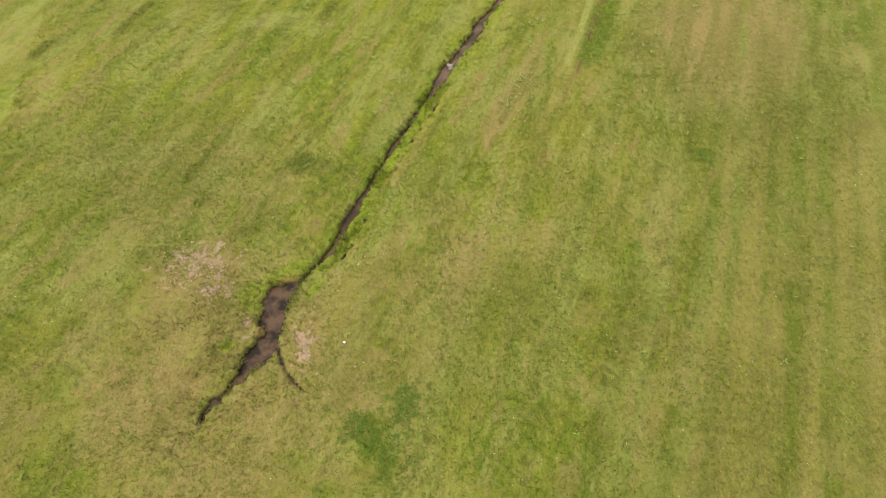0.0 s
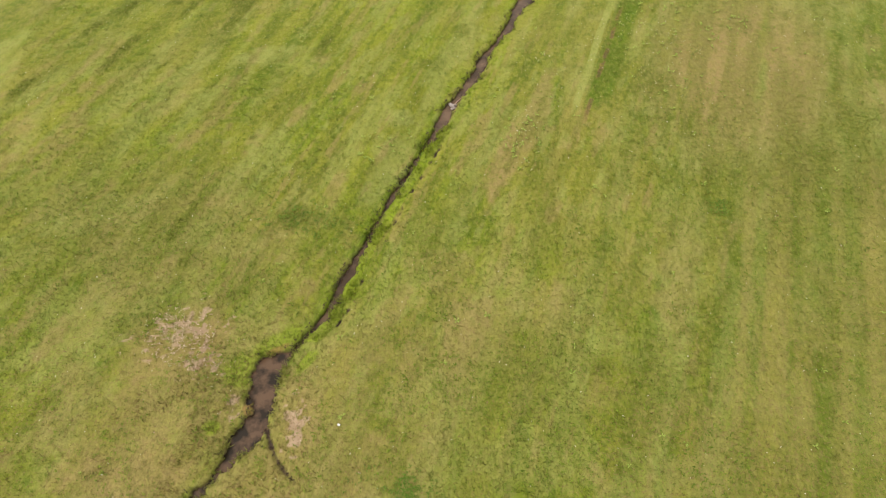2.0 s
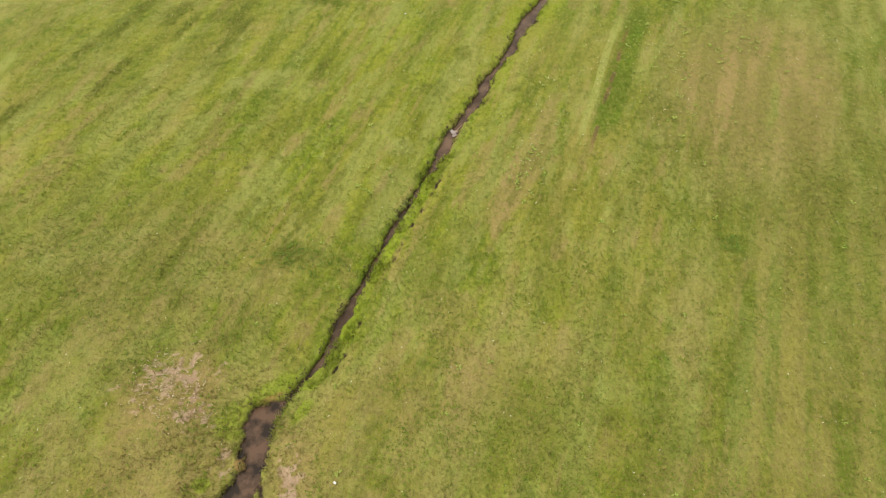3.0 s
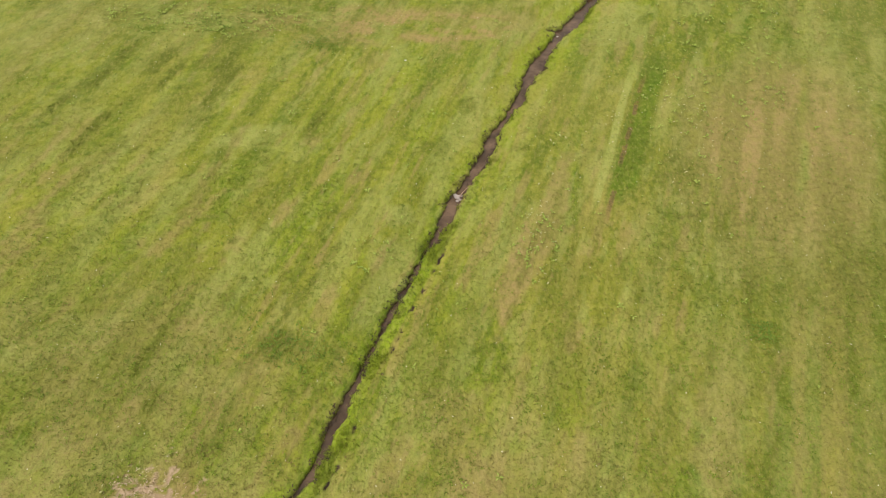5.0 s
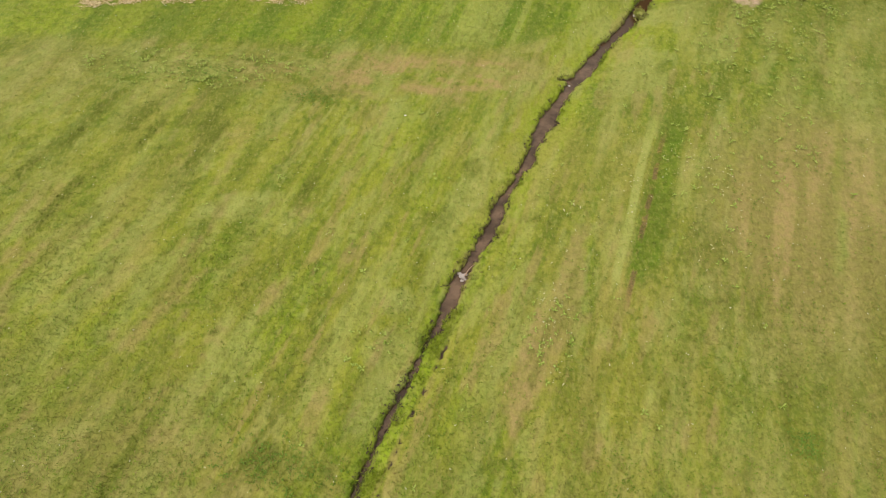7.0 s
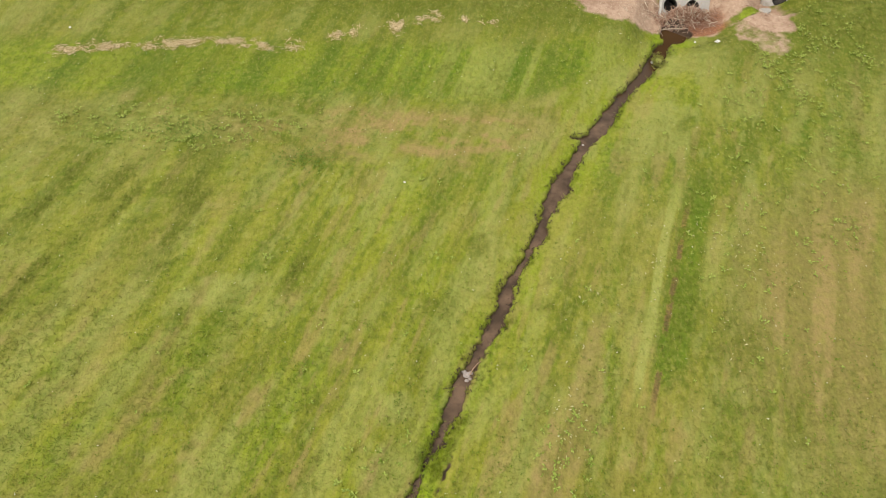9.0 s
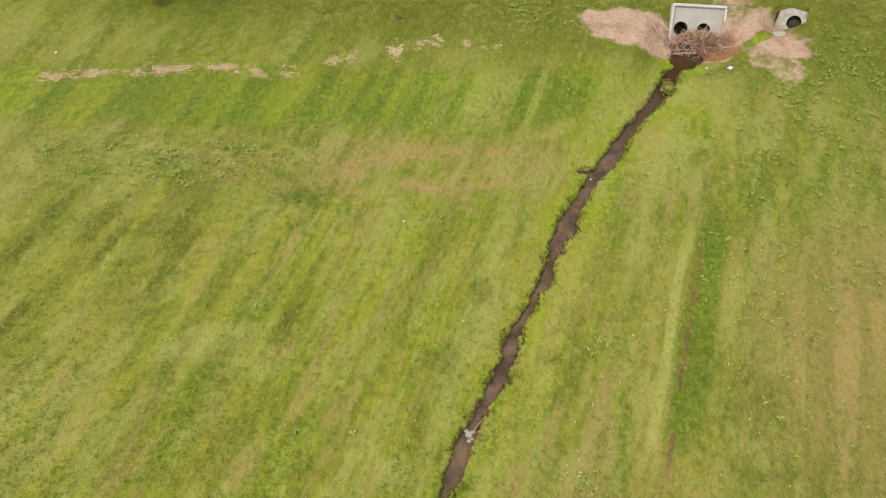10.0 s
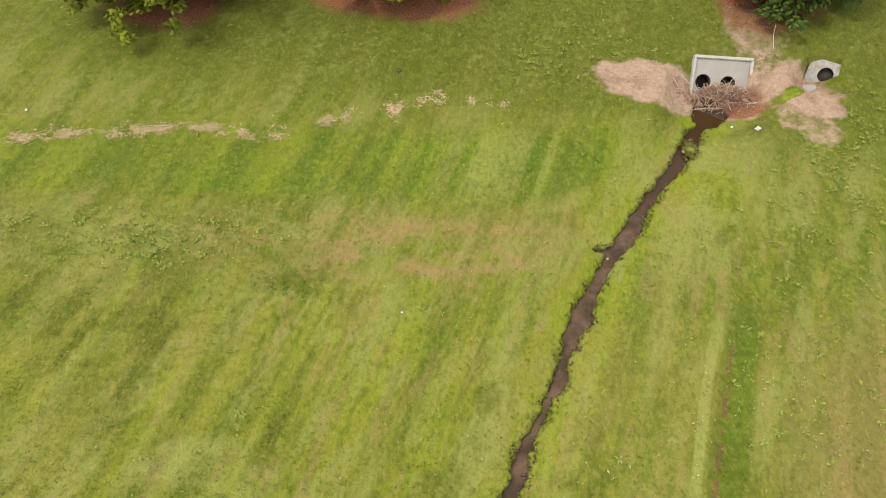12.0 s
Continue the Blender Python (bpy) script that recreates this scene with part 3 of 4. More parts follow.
def lawn_material(name, blades):
    """Grass and bare earth by what the cover says, for the sheet of turf and for the blades on it."""
    m, nodes, links, shader = material(name)
    parts = []
    for key in ("cover_a", "cover_b"):
        at = nodes.new("ShaderNodeAttribute")
        at.attribute_name = key
        sp = nodes.new("ShaderNodeSeparateColor")
        links.new(at.outputs["Color"], sp.inputs[0])
        parts += [sp.outputs[0], sp.outputs[1], sp.outputs[2], at.outputs["Alpha"]]
    dry, lush, pale, deep, soil, mud, bark, tone = parts
    c = mixer(nodes, links, ramp(nodes, links, tone, 0.15, 0.85), (0.098, 0.120, 0.008), (0.226, 0.240, 0.018))
    c = mixer(nodes, links, lush, c, mixer(nodes, links, ramp(nodes, links, tone, 0.2, 1.0), (0.090, 0.154, 0.006), (0.205, 0.275, 0.010)))
    c = mixer(nodes, links, pale, c, (0.268, 0.288, 0.070))
    c = mixer(nodes, links, dry, c, (0.276, 0.198, 0.073))
    c = mixer(nodes, links, deep, c, (0.098, 0.118, 0.008))
    n1 = noise_of(nodes, links, 3.2, 4.0)
    mottle = noise_of(nodes, links, 9.0, 5.0, (1.2, 0.6, 1))
    c = mixer(nodes, links, ramp(nodes, links, mottle, 0.52, 0.66, 0, 0.26), c, (0.075, 0.115, 0.010))
    c = mixer(nodes, links, ramp(nodes, links, mottle, 0.46, 0.34, 0, 0.22), c, (0.305, 0.268, 0.085))
    n2 = noise_of(nodes, links, 24.0, 3.0)
    c = mixer(nodes, links, ramp(nodes, links, n1, 0.45, 0.75, 0, 0.35), c, (0.205, 0.218, 0.028))
    # bleached stalks, then dark gaps in the sward, thicker in some places than in others
    c = mixer(nodes, links, ramp(nodes, links, noise_of(nodes, links, 13.0, 4.0, (1.25, 0.8, 1)), 0.52, 0.72, 0, 0.34), c, (0.315, 0.285, 0.064))
    gate = ramp(nodes, links, noise_of(nodes, links, 0.9, 4.0), 0.40, 0.62, 0.15, 1.0)
    tc, sep = nodes.new("ShaderNodeTexCoord"), nodes.new("ShaderNodeSeparateXYZ")
    links.new(tc.outputs["Object"], sep.inputs[0])
    closed = nodes.new("ShaderNodeMath")
    closed.operation = "MULTIPLY"
    links.new(gate, closed.inputs[0])
    links.new(ramp(nodes, links, sep.outputs[1], 5.0, 9.5, 1.0, 0.32), closed.inputs[1])
    gate = closed.outputs[0]
    gaps = nodes.new("ShaderNodeMath")
    gaps.operation = "MULTIPLY"
    links.new(ramp(nodes, links, noise_of(nodes, links, 15.0, 6.0, (1.3, 0.75, 1)), 0.48, 0.70, 0, 0.50), gaps.inputs[0])
    links.new(gate, gaps.inputs[1])
    c = mixer(nodes, links, gaps.outputs[0], c, (0.070, 0.076, 0.010))
    # brown thatch in crumbs, thickest round the pool and on the low lawn
    thatch = nodes.new("ShaderNodeMath")
    thatch.operation = "MULTIPLY"
    links.new(ramp(nodes, links, noise_of(nodes, links, 18.0, 5.0), 0.55, 0.62, 0, 0.50), thatch.inputs[0])
    links.new(ramp(nodes, links, sep.outputs[1], 5.0, 10.0, 1.0, 0.14), thatch.inputs[1])
    sparse = nodes.new("ShaderNodeMath")
    sparse.operation = "MULTIPLY"
    links.new(thatch.outputs[0], sparse.inputs[0])
    links.new(ramp(nodes, links, lush, 0.2, 0.9, 1.0, 0.12), sparse.inputs[1])
    c = mixer(nodes, links, sparse.outputs[0], c, mixer(nodes, links, ramp(nodes, links, n2, 0.4, 0.6), (0.105, 0.064, 0.018), (0.270, 0.190, 0.075)))
    if not blades:
        c = mixer(nodes, links, ramp(nodes, links, n2, 0.48, 0.70, 0, 0.24), c, (0.050, 0.050, 0.010))
        earth = mixer(nodes, links, ramp(nodes, links, noise_of(nodes, links, 9.0, 6.0), 0.3, 0.7), (0.315, 0.205, 0.138), (0.44, 0.315, 0.220))
        earth = mixer(nodes, links, ramp(nodes, links, noise_of(nodes, links, 38.0, 3.0), 0.54, 0.7, 0, 0.5), earth, (0.50, 0.385, 0.275))
        earth = mixer(nodes, links, ramp(nodes, links, noise_of(nodes, links, 1.7, 5.0), 0.5, 0.68, 0, 0.55), earth, (0.19, 0.110, 0.066))
        c = mixer(nodes, links, ramp(nodes, links, soil, 0.25, 0.75), c, earth)
        chips = mixer(nodes, links, ramp(nodes, links, noise_of(nodes, links, 22.0, 4.0), 0.35, 0.65), (0.120, 0.045, 0.022), (0.33, 0.140, 0.066))
        c = mixer(nodes, links, bark, c, chips)
        ooze = mixer(nodes, links, ramp(nodes, links, n1, 0.35, 0.65), (0.030, 0.018, 0.010), (0.085, 0.052, 0.030))
        c = mixer(nodes, links, ramp(nodes, links, mud, 0.2, 0.8), c, ooze)
        links.new(ramp(nodes, links, mud, 0, 1, 0.9, 0.5), shader.inputs["Roughness"])
        relief(nodes, links, shader, n2, 0.5, 0.02)
    else:
        gi = nodes.new("ShaderNodeNewGeometry")
        v = nodes.new("ShaderNodeHueSaturation")
        spread = nodes.new("ShaderNodeMapRange")
        links.new(gi.outputs["Random Per Island"], spread.inputs[0])
        links.new(ramp(nodes, links, sep.outputs[1], 5.0, 11.0, 0.60, 0.76), spread.inputs[3])
        links.new(ramp(nodes, links, sep.outputs[1], 5.0, 11.0, 1.42, 1.24), spread.inputs[4])
        links.new(spread.outputs[0], v.inputs["Value"])
        links.new(c, v.inputs["Color"])
        c = v.outputs[0]
        shader.inputs["Roughness"].default_value = 0.7
        sheer = nodes.new("ShaderNodeBsdfTranslucent")
        links.new(c, sheer.inputs["Color"])
        both = nodes.new("ShaderNodeMixShader")
        both.inputs[0].default_value = 0.32
        links.new(shader.outputs[0], both.inputs[1])
        links.new(sheer.outputs[0], both.inputs[2])
        links.new(both.outputs[0], nodes["Material Output"].inputs["Surface"])
    shader.inputs["Specular IOR Level"].default_value = 0.25
    links.new(c, shader.inputs["Base Color"])
    return m


TURF = lawn_material("turf", False)
BLADES = lawn_material("grass_blades", True)
CONCRETE = speckled("concrete", (0.42, 0.405, 0.37), (0.54, 0.52, 0.48), 2.5, 0.85, 0.1, 0.002, 45.0)
# darker copy of the rim concrete: the recessed face's shade is in its colour
CONCRETE_FACE = speckled("darker_concrete", (0.335, 0.315, 0.282), (0.41, 0.385, 0.347), 2.0, 0.88, 0.1, 0.002, 45.0)
CONCRETE_DIRTY = speckled("soiled_concrete", (0.24, 0.20, 0.155), (0.45, 0.43, 0.39), 5.0, 0.9, 0.2, 0.004, 9.0)
# near-black pipe lining: the shade deep inside is put into its colour
PIPE_IN = speckled("shade_dark_pipe", (0.030, 0.026, 0.022), (0.080, 0.070, 0.058), 6.0, 0.8)
STICK = speckled("weathered_sticks", (0.25, 0.138, 0.092), (0.52, 0.350, 0.250), 7.0, 0.9, 0.5, 0.01)
STICK_PALE = speckled("bleached_sticks", (0.42, 0.33, 0.23), (0.62, 0.52, 0.40), 7.0, 0.9, 0.4, 0.01)
STRAW = speckled("bleached_straw", (0.50, 0.39, 0.21), (0.74, 0.61, 0.38), 12.0, 0.9)
BARK = speckled("tree_bark", (0.055, 0.04, 0.03), (0.15, 0.115, 0.085), 9.0, 0.95, 0.8, 0.03, stretch=(1, 1, 0.25))
STONE = speckled("pale_stone", (0.34, 0.30, 0.27), (0.58, 0.53, 0.48), 12.0, 0.8, 0.4, 0.01)
STONE_WET = speckled("wet_pale_stone", (0.26, 0.215, 0.19), (0.44, 0.38, 0.34), 14.0, 0.5, 0.4, 0.01)
CHIP = speckled("wood_chips", (0.36, 0.255, 0.175), (0.60, 0.47, 0.35), 16.0, 0.9)
PAPER = speckled("white_litter", (0.50, 0.48, 0.44), (0.70, 0.68, 0.63), 14.0, 0.6, 0.2, 0.004)
LEAF_MAT = speckled("reddish_leaf_mat", (0.13, 0.058, 0.036), (0.38, 0.215, 0.145), 18.0, 0.9)
FLAKE = speckled("brown_leaf_litter", (0.10, 0.055, 0.03), (0.27, 0.17, 0.09), 20.0, 0.9)
DEAD_LEAF = speckled("bleached_leaf_litter", (0.28, 0.28, 0.11), (0.46, 0.44, 0.22), 15.0, 0.85)
MUD_CRUMB = speckled("wet_shaded_earth", (0.022, 0.015, 0.010), (0.075, 0.050, 0.030), 16.0, 0.8)
PETAL = speckled("clover_bloom", (0.55, 0.55, 0.38), (0.78, 0.76, 0.56), 30.0, 0.8)


def leaf_material(name, dark, light):
    m, nodes, links, shader = material(name)
    gi = nodes.new("ShaderNodeNewGeometry")
    c = mixer(nodes, links, gi.outputs["Random Per Island"], dark, light)
    c = mixer(nodes, links, ramp(nodes, links, noise_of(nodes, links, 1.2, 3.0), 0.4, 0.7, 0, 0.6), c, light)
    links.new(c, shader.inputs["Base Color"])
    shader.inputs["Roughness"].default_value = 0.65
    shader.inputs["Specular IOR Level"].default_value = 0.12
    return m


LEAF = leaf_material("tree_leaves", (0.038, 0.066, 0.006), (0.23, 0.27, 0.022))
# darker green copy for the east tree, its shade put into the leaf colour
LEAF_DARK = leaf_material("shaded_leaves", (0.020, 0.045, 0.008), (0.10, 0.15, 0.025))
CLOVER = leaf_material("clover", (0.048, 0.098, 0.010), (0.135, 0.220, 0.026))
LOW_WEED = leaf_material("low_weeds", (0.058, 0.098, 0.008), (0.175, 0.230, 0.022))
WEED = leaf_material("broadleaf_weeds", (0.13, 0.19, 0.018), (0.30, 0.36, 0.075))


def water_material():
    m, nodes, links, shader = material("brook_water")
    # dark patches for the bed showing, lighter ones painted for reflected sky
    c = mixer(nodes, links, ramp(nodes, links, noise_of(nodes, links, 1.5, 5.0), 0.38, 0.62), (0.056, 0.034, 0.018), (0.150, 0.094, 0.056))
    c = mixer(nodes, links, ramp(nodes, links, noise_of(nodes, links, 9.0, 4.0), 0.52, 0.70, 0, 0.4), c, (0.050, 0.029, 0.017))
    # clear leaf-brown next to the culvert; paler below, sky reflection put into the colour
    tc, sep = nodes.new("ShaderNodeTexCoord"), nodes.new("ShaderNodeSeparateXYZ")
    links.new(tc.outputs["Object"], sep.inputs[0])
    c = mixer(nodes, links, ramp(nodes, links, sep.outputs[1], 23.4, 24.3), c, (0.058, 0.031, 0.013))
    still = mixer(nodes, links, ramp(nodes, links, noise_of(nodes, links, 2.6, 4.0), 0.42, 0.58), (0.022, 0.015, 0.008), (0.112, 0.066, 0.038))
    c = mixer(nodes, links, ramp(nodes, links, sep.outputs[1], 7.6, 6.6), c, still)
    links.new(c, shader.inputs["Base Color"])
    shader.inputs["Roughness"].default_value = 0.12
    shader.inputs["IOR"].default_value = 1.33
    relief(nodes, links, shader, noise_of(nodes, links, 5.0, 3.0), 0.12, 0.03)
    return m


WATER = water_material()


# ---- mesh helpers ----
def mesh_of(name, verts, faces, mat, smooth=False):
    """A mesh from numpy arrays: verts n x 3, faces n x 3 or n x 4."""
    me = bpy.data.meshes.new(name)
    n, k = faces.shape
    me.vertices.add(len(verts))
    me.vertices.foreach_set("co", np.ascontiguousarray(verts, np.float32).ravel())
    me.loops.add(n * k)
    me.loops.foreach_set("vertex_index", np.ascontiguousarray(faces, np.int32).ravel())
    me.polygons.add(n)
    me.polygons.foreach_set("loop_start", np.arange(0, n * k, k, dtype=np.int32))
    me.polygons.foreach_set("use_smooth", np.full(n, smooth))
    me.update(calc_edges=True)
    me.validate()
    me.materials.append(mat)
    return me


def paint(me, key, columns):
    at = me.attributes.new(key, "FLOAT_COLOR", "POINT")
    at.data.foreach_set("color", np.stack(columns, 1).astype(np.float32).ravel())


def finish(name, bm, mat, smooth=False):
    me = bpy.data.meshes.new(name)
    bmesh.ops.recalc_face_normals(bm, faces=bm.faces)
    for fc in bm.faces:
        fc.smooth = smooth
    bm.to_mesh(me)
    bm.free()
    me.materials.append(mat)
    return me


def part(name, bm, mat, parent, label="", smooth=False):
    """One mesh object under a thing or a part."""
    ob = new(name, finish(name, bm, mat, smooth))
    ob.parent = parent
    return tagged(ob, label)


def empty(name, m):
    ob = new(name)
    ob.empty_display_size = 0.2
    ob.matrix_world = m
    return ob


def height(x, y):
    return float(land(np.array([float(x)]), np.array([float(y)]))[0])


# ---- the ground: one sheet to the horizon ----
def axis(lo, fine_lo, fine_hi, hi, fine, coarse):
    mid = np.arange(fine_lo, fine_hi, fine)
    a, b = np.arange(lo, fine_lo, coarse), np.arange(fine_hi, hi, coarse)
    far = np.array([1.5, 4, 9, 20, 45, 100, 220, 500, 1200, 2500])
    return np.concatenate([lo - far[::-1], a, mid, b, hi + far])


gx = axis(-19.0, -4.6, 9.0, 18.0, 0.038, 0.14)
gy = axis(-3.0, 2.6, 29.4, 40.0, 0.038, 0.14)
X, Y = [q.ravel() for q in np.meshgrid(gx, gy)]
D, DR = brook(X, Y), rill(X, Y)
Z = land(X, Y, D, DR)
# the bank is cut away where the headwall and the pipe stand
i = np.arange(len(gx) * len(gy)).reshape(len(gy), len(gx))
quads = np.stack([i[:-1, :-1], i[:-1, 1:], i[1:, 1:], i[1:, :-1]], -1).reshape(-1, 4)
me = mesh_of("ground", np.stack([X, Y, Z], 1), quads, TURF, True)
A, B, S = cover(X, Y, D, DR)
soil = np.maximum(B[0], 0.30 * S)
paint(me, "cover_a", (np.maximum(A[0], S), A[1] * (1 - S), np.maximum(A[2], 0.8 * S), A[3] * (1 - S)))
paint(me, "cover_b", (soil, B[1], B[2], B[3]))
ground = tagged(new("ground", me), "mown lawn with dry patches, stripes and bare soil", "ground", kind="structure")

# ---- the water ----
def ribbon(course, level):
    verts, faces = [], []
    for k, (x, y, w) in enumerate(course):
        a, b = course[max(0, k - 1)], course[min(len(course) - 1, k + 1)]
        t = Vector((b[0] - a[0], b[1] - a[1])).normalized()
        half = 0.5 * w + 0.16
        for q in (-1, -0.33, 0.33, 1):
            verts.append((x + t.y * half * q, y - t.x * half * q, level))
        if k:
            for j in range(3):
                o = 4 * (k - 1) + j
                faces.append((o, o + 1, o + 5, o + 4))
    return np.array(verts), np.array(faces)


v, fc = ribbon(COURSE, 0.0)
water = tagged(new("brook_water", mesh_of("brook_water", v, fc, WATER, True)), "shallow muddy brown brook water with a dull sheen", "water", kind="structure")


# ---- grass ----
def in_sight(x, y):
    return (y > 0.6) & (y < 33.5) & (x > -9.0 - 0.25 * y) & (x < 9.8 + 0.23 * y)


def blades(name, x, y, z, tall, wide, each, lean=0.8, seed=1):
    """Tufts of pointed blades standing at the places given, as one mesh."""
    rng = np.random.default_rng(seed)
    n = len(x)
    px, py, pz, h, w = [np.repeat(q, each) for q in (x, y, z, tall, wide)]
    m = n * each
    a = rng.uniform(0, 2 * np.pi, m)
    px, py = px + rng.normal(0, 0.018, m), py + rng.normal(0, 0.018, m)
    h = h * rng.uniform(0.6, 1.3, m)
    l = h * rng.uniform(0.2, 1.0, m) * lean
    turn = a + rng.uniform(0.8, 2.2, m)
    base = np.stack([px, py, pz - 0.01], 1)
    side = np.stack([np.cos(turn), np.sin(turn), np.zeros(m)], 1) * (w * 0.5)[:, None]
    tip = base + np.stack([np.cos(a) * l, np.sin(a) * l, h], 1)
    verts = np.stack([base - side, base + side, tip], 1).reshape(-1, 3)
    return mesh_of(name, verts, np.arange(3 * m).reshape(-1, 3), BLADES), px, py


def dress(me, x, y, each, fresh=0.0):
    d, dr = brook(x, y), rill(x, y)
    a, b, s = cover(x, y, d, dr)
    rng = np.random.default_rng(len(x))
    pick = rng.uniform(0, 1, len(x))
    dry = np.clip(a[0] + (0.60 - 0.3 * step(7.0, 12.0, y)) * (pick > 0.86), 0, 1)
    deep = np.clip(a[3] + (0.55 - 0.38 * step(6.0, 11.0, y)) * (pick < 0.20), 0, 1)
    lush = np.clip(a[1] + 0.5 * (np.abs(pick - 0.5) < 0.07), 0, 1)
    tone = np.clip(b[3] + rng.normal(0, 0.30, len(x)), 0, 1)
    if fresh:
        dry, deep, lush, tone = dry * 0.4, deep * 0.35, np.maximum(lush, fresh), np.clip(tone + 0.45, 0, 1)
    rep = [np.repeat(np.repeat(q, each), 3) for q in (dry, lush, a[2], deep, b[0], b[1], b[2], tone)]
    paint(me, "cover_a", rep[:4])
    paint(me, "cover_b", rep[4:])


N = 162000
x, y = RNG.uniform(-17.5, 17.6, 2 * N), RNG.uniform(0.6, 33.5, 2 * N)
keep = in_sight(x, y)
x, y = x[keep], y[keep]
d, dr = brook(x, y), rill(x, y)
a, b, s = cover(x, y, d, dr)
bare = np.maximum.reduce([b[0], b[1] * 1.2, b[2]])
keep = (RNG.uniform(0, 1, len(x)) > bare * 1.1 - 0.03) & (d > 0.03) & ~((np.abs(x - WALL_X) < 1.0) & (np.abs(y - 28.7) < 0.55))
x, y, lushness, dryness = x[keep], y[keep], np.maximum(a[1], a[3])[keep], a[0][keep]
tall = (0.030 + 0.030 * lushness - 0.010 * dryness) * (1 - 0.35 * step(12.0, 20.0, y))
me, _, _ = blades("lawn_grass", x, y, land(x, y), tall, np.full(len(x), 0.0115), 4, 1.7, seed=3)
dress(me, x, y, 4)
lawn = tagged(new("lawn_grass", me), "short mown grass, yellow-green with dry straw blades", "grass", kind="stuff")

# taller tufts hanging over the banks
x, y = RNG.uniform(-5.0, 9.0, 150000), RNG.uniform(2.4, 28.4, 150000)
d = brook(x, y)
dr = rill(x, y)
ragged = fbm(x * 2.3, y * 2.3, 91)
keep = ((d > 0.06 - (0.09 - 0.05 * step(12.0, 15.0, y)) * ragged) & (d < 0.02 + 0.45 * (ragged - 0.40)) & (ragged > 0.38) | (d > 0.02) & (shelf(x, y) > 0.5) & (ragged > 0.42)) & (bare_soil(x, y) < 0.4)
x, y, d = x[keep], y[keep], d[keep]
me, _, _ = blades("bank_grass", x, y, np.maximum(land(x, y), 0.05), (0.04 + 0.10 * ragged[keep]) * (1 - 0.35 * step(12.0, 15.0, y)), np.full(len(x), 0.014), 5, 1.3, seed=5)
dress(me, x, y, 5, 0.6)
bank = tagged(new("bank_grass", me), "taller lush green grass fringing the brook banks", "grass", kind="stuff")


# ---- the twin-pipe headwall ----
def slab_with_holes(width, height, thick, holes, segments=28):
    """An upright plate in x and z, front at y = 0, with round holes (x, z, radius), each in a square cell of its own."""
    bm = bmesh.new()
    xs = sorted({-width / 2, width / 2, *(q for hx, hz, r in holes for q in (hx - r * 1.25, hx + r * 1.25))})
    zs = sorted({0.0, height, *(q for hx, hz, r in holes for q in (hz - r * 1.25, hz + r * 1.25))})
    for x0, x1 in zip(xs[:-1], xs[1:]):
        for z0, z1 in zip(zs[:-1], zs[1:]):
            hole = next((h for h in holes if x0 < h[0] < x1 and z0 < h[1] < z1), None)
            if hole is None:
                bm.faces.new([bm.verts.new((p, 0, q)) for p, q in ((x0, z0), (x1, z0), (x1, z1), (x0, z1))])
                continue
            hx, hz, r = hole
            ring, rim = [], []
            for k in range(segments):
                a = 2 * math.pi * (k + 0.5) / segments
                c, s = math.cos(a), math.sin(a)
                far = r * 1.25 / max(abs(c), abs(s))
                ring.append(bm.verts.new((hx + r * c, 0, hz + r * s)))
                rim.append(bm.verts.new((min(x1, max(x0, hx + far * c)), 0, min(z1, max(z0, hz + far * s)))))
            for k in range(segments):
                j = (k + 1) % segments
                bm.faces.new((ring[k], rim[k], rim[j], ring[j]))
    bmesh.ops.remove_doubles(bm, verts=bm.verts, dist=1e-4)
    out = bmesh.ops.extrude_face_region(bm, geom=bm.faces[:])
    bmesh.ops.translate(bm, vec=(0, thick, 0), verts=[q for q in out["geom"] if isinstance(q, bmesh.types.BMVert)])
    return bm


def block(x0, x1, y0, y1, z0, z1, bevel=0.015, bm=None):
    bm = bm or bmesh.new()
    made = bmesh.ops.create_cube(bm, size=1.0, matrix=Matrix.Translation(((x0 + x1) / 2, (y0 + y1) / 2, (z0 + z1) / 2)) @ Matrix.Diagonal((x1 - x0, y1 - y0, z1 - z0, 1)))
    if bevel:
        edges = list({e for q in made["verts"] for e in q.link_edges})
        bmesh.ops.bevel(bm, geom=edges, offset=bevel, segments=2, affect="EDGES")
    return bm


def tube(radius, wall, length, slope, segments=28):
    """A pipe that runs back along y from a mouth cut at the slab's slope, closed at its far end."""
    bm = bmesh.new()
    rows = []
    for r, back in ((radius, False), (radius, True), (radius + wall, True), (radius + wall, False)):
        row = []
        for k in range(segments):
            a = 2 * math.pi * k / segments
            z = r * math.sin(a)
            row.append(bm.verts.new((r * math.cos(a), length if back else z * slope, z)))
        rows.append(row)
    for p, q in zip(rows, rows[1:] + rows[:1]):
        for k in range(segments):
            j = (k + 1) % segments
            bm.faces.new((p[k], p[j], q[j], q[k]))
    bm.faces.new(rows[1])
    return bm


TILT_BACK = 45.0
RISE = 1.06
headwall = empty("culvert_headwall", pose(WALL_X, WALL_Y, 0.14, -TILT_BACK))
tagged(headwall, "pale concrete culvert headwall with two dark pipes, choked by driftwood", "culvert")
PIPES = ((-0.50, 0.385), (0.235, 0.37))
part("face_slab", slab_with_holes(1.60, RISE, 0.12, [(px, pz, 0.225) for px, pz in PIPES]), CONCRETE_FACE, headwall, "grey concrete face with its shade in the colour")
part("coping", block(-0.86, 0.86, -0.075, 0.13, RISE + 0.002, RISE + 0.09), CONCRETE, headwall, "pale concrete top rim")
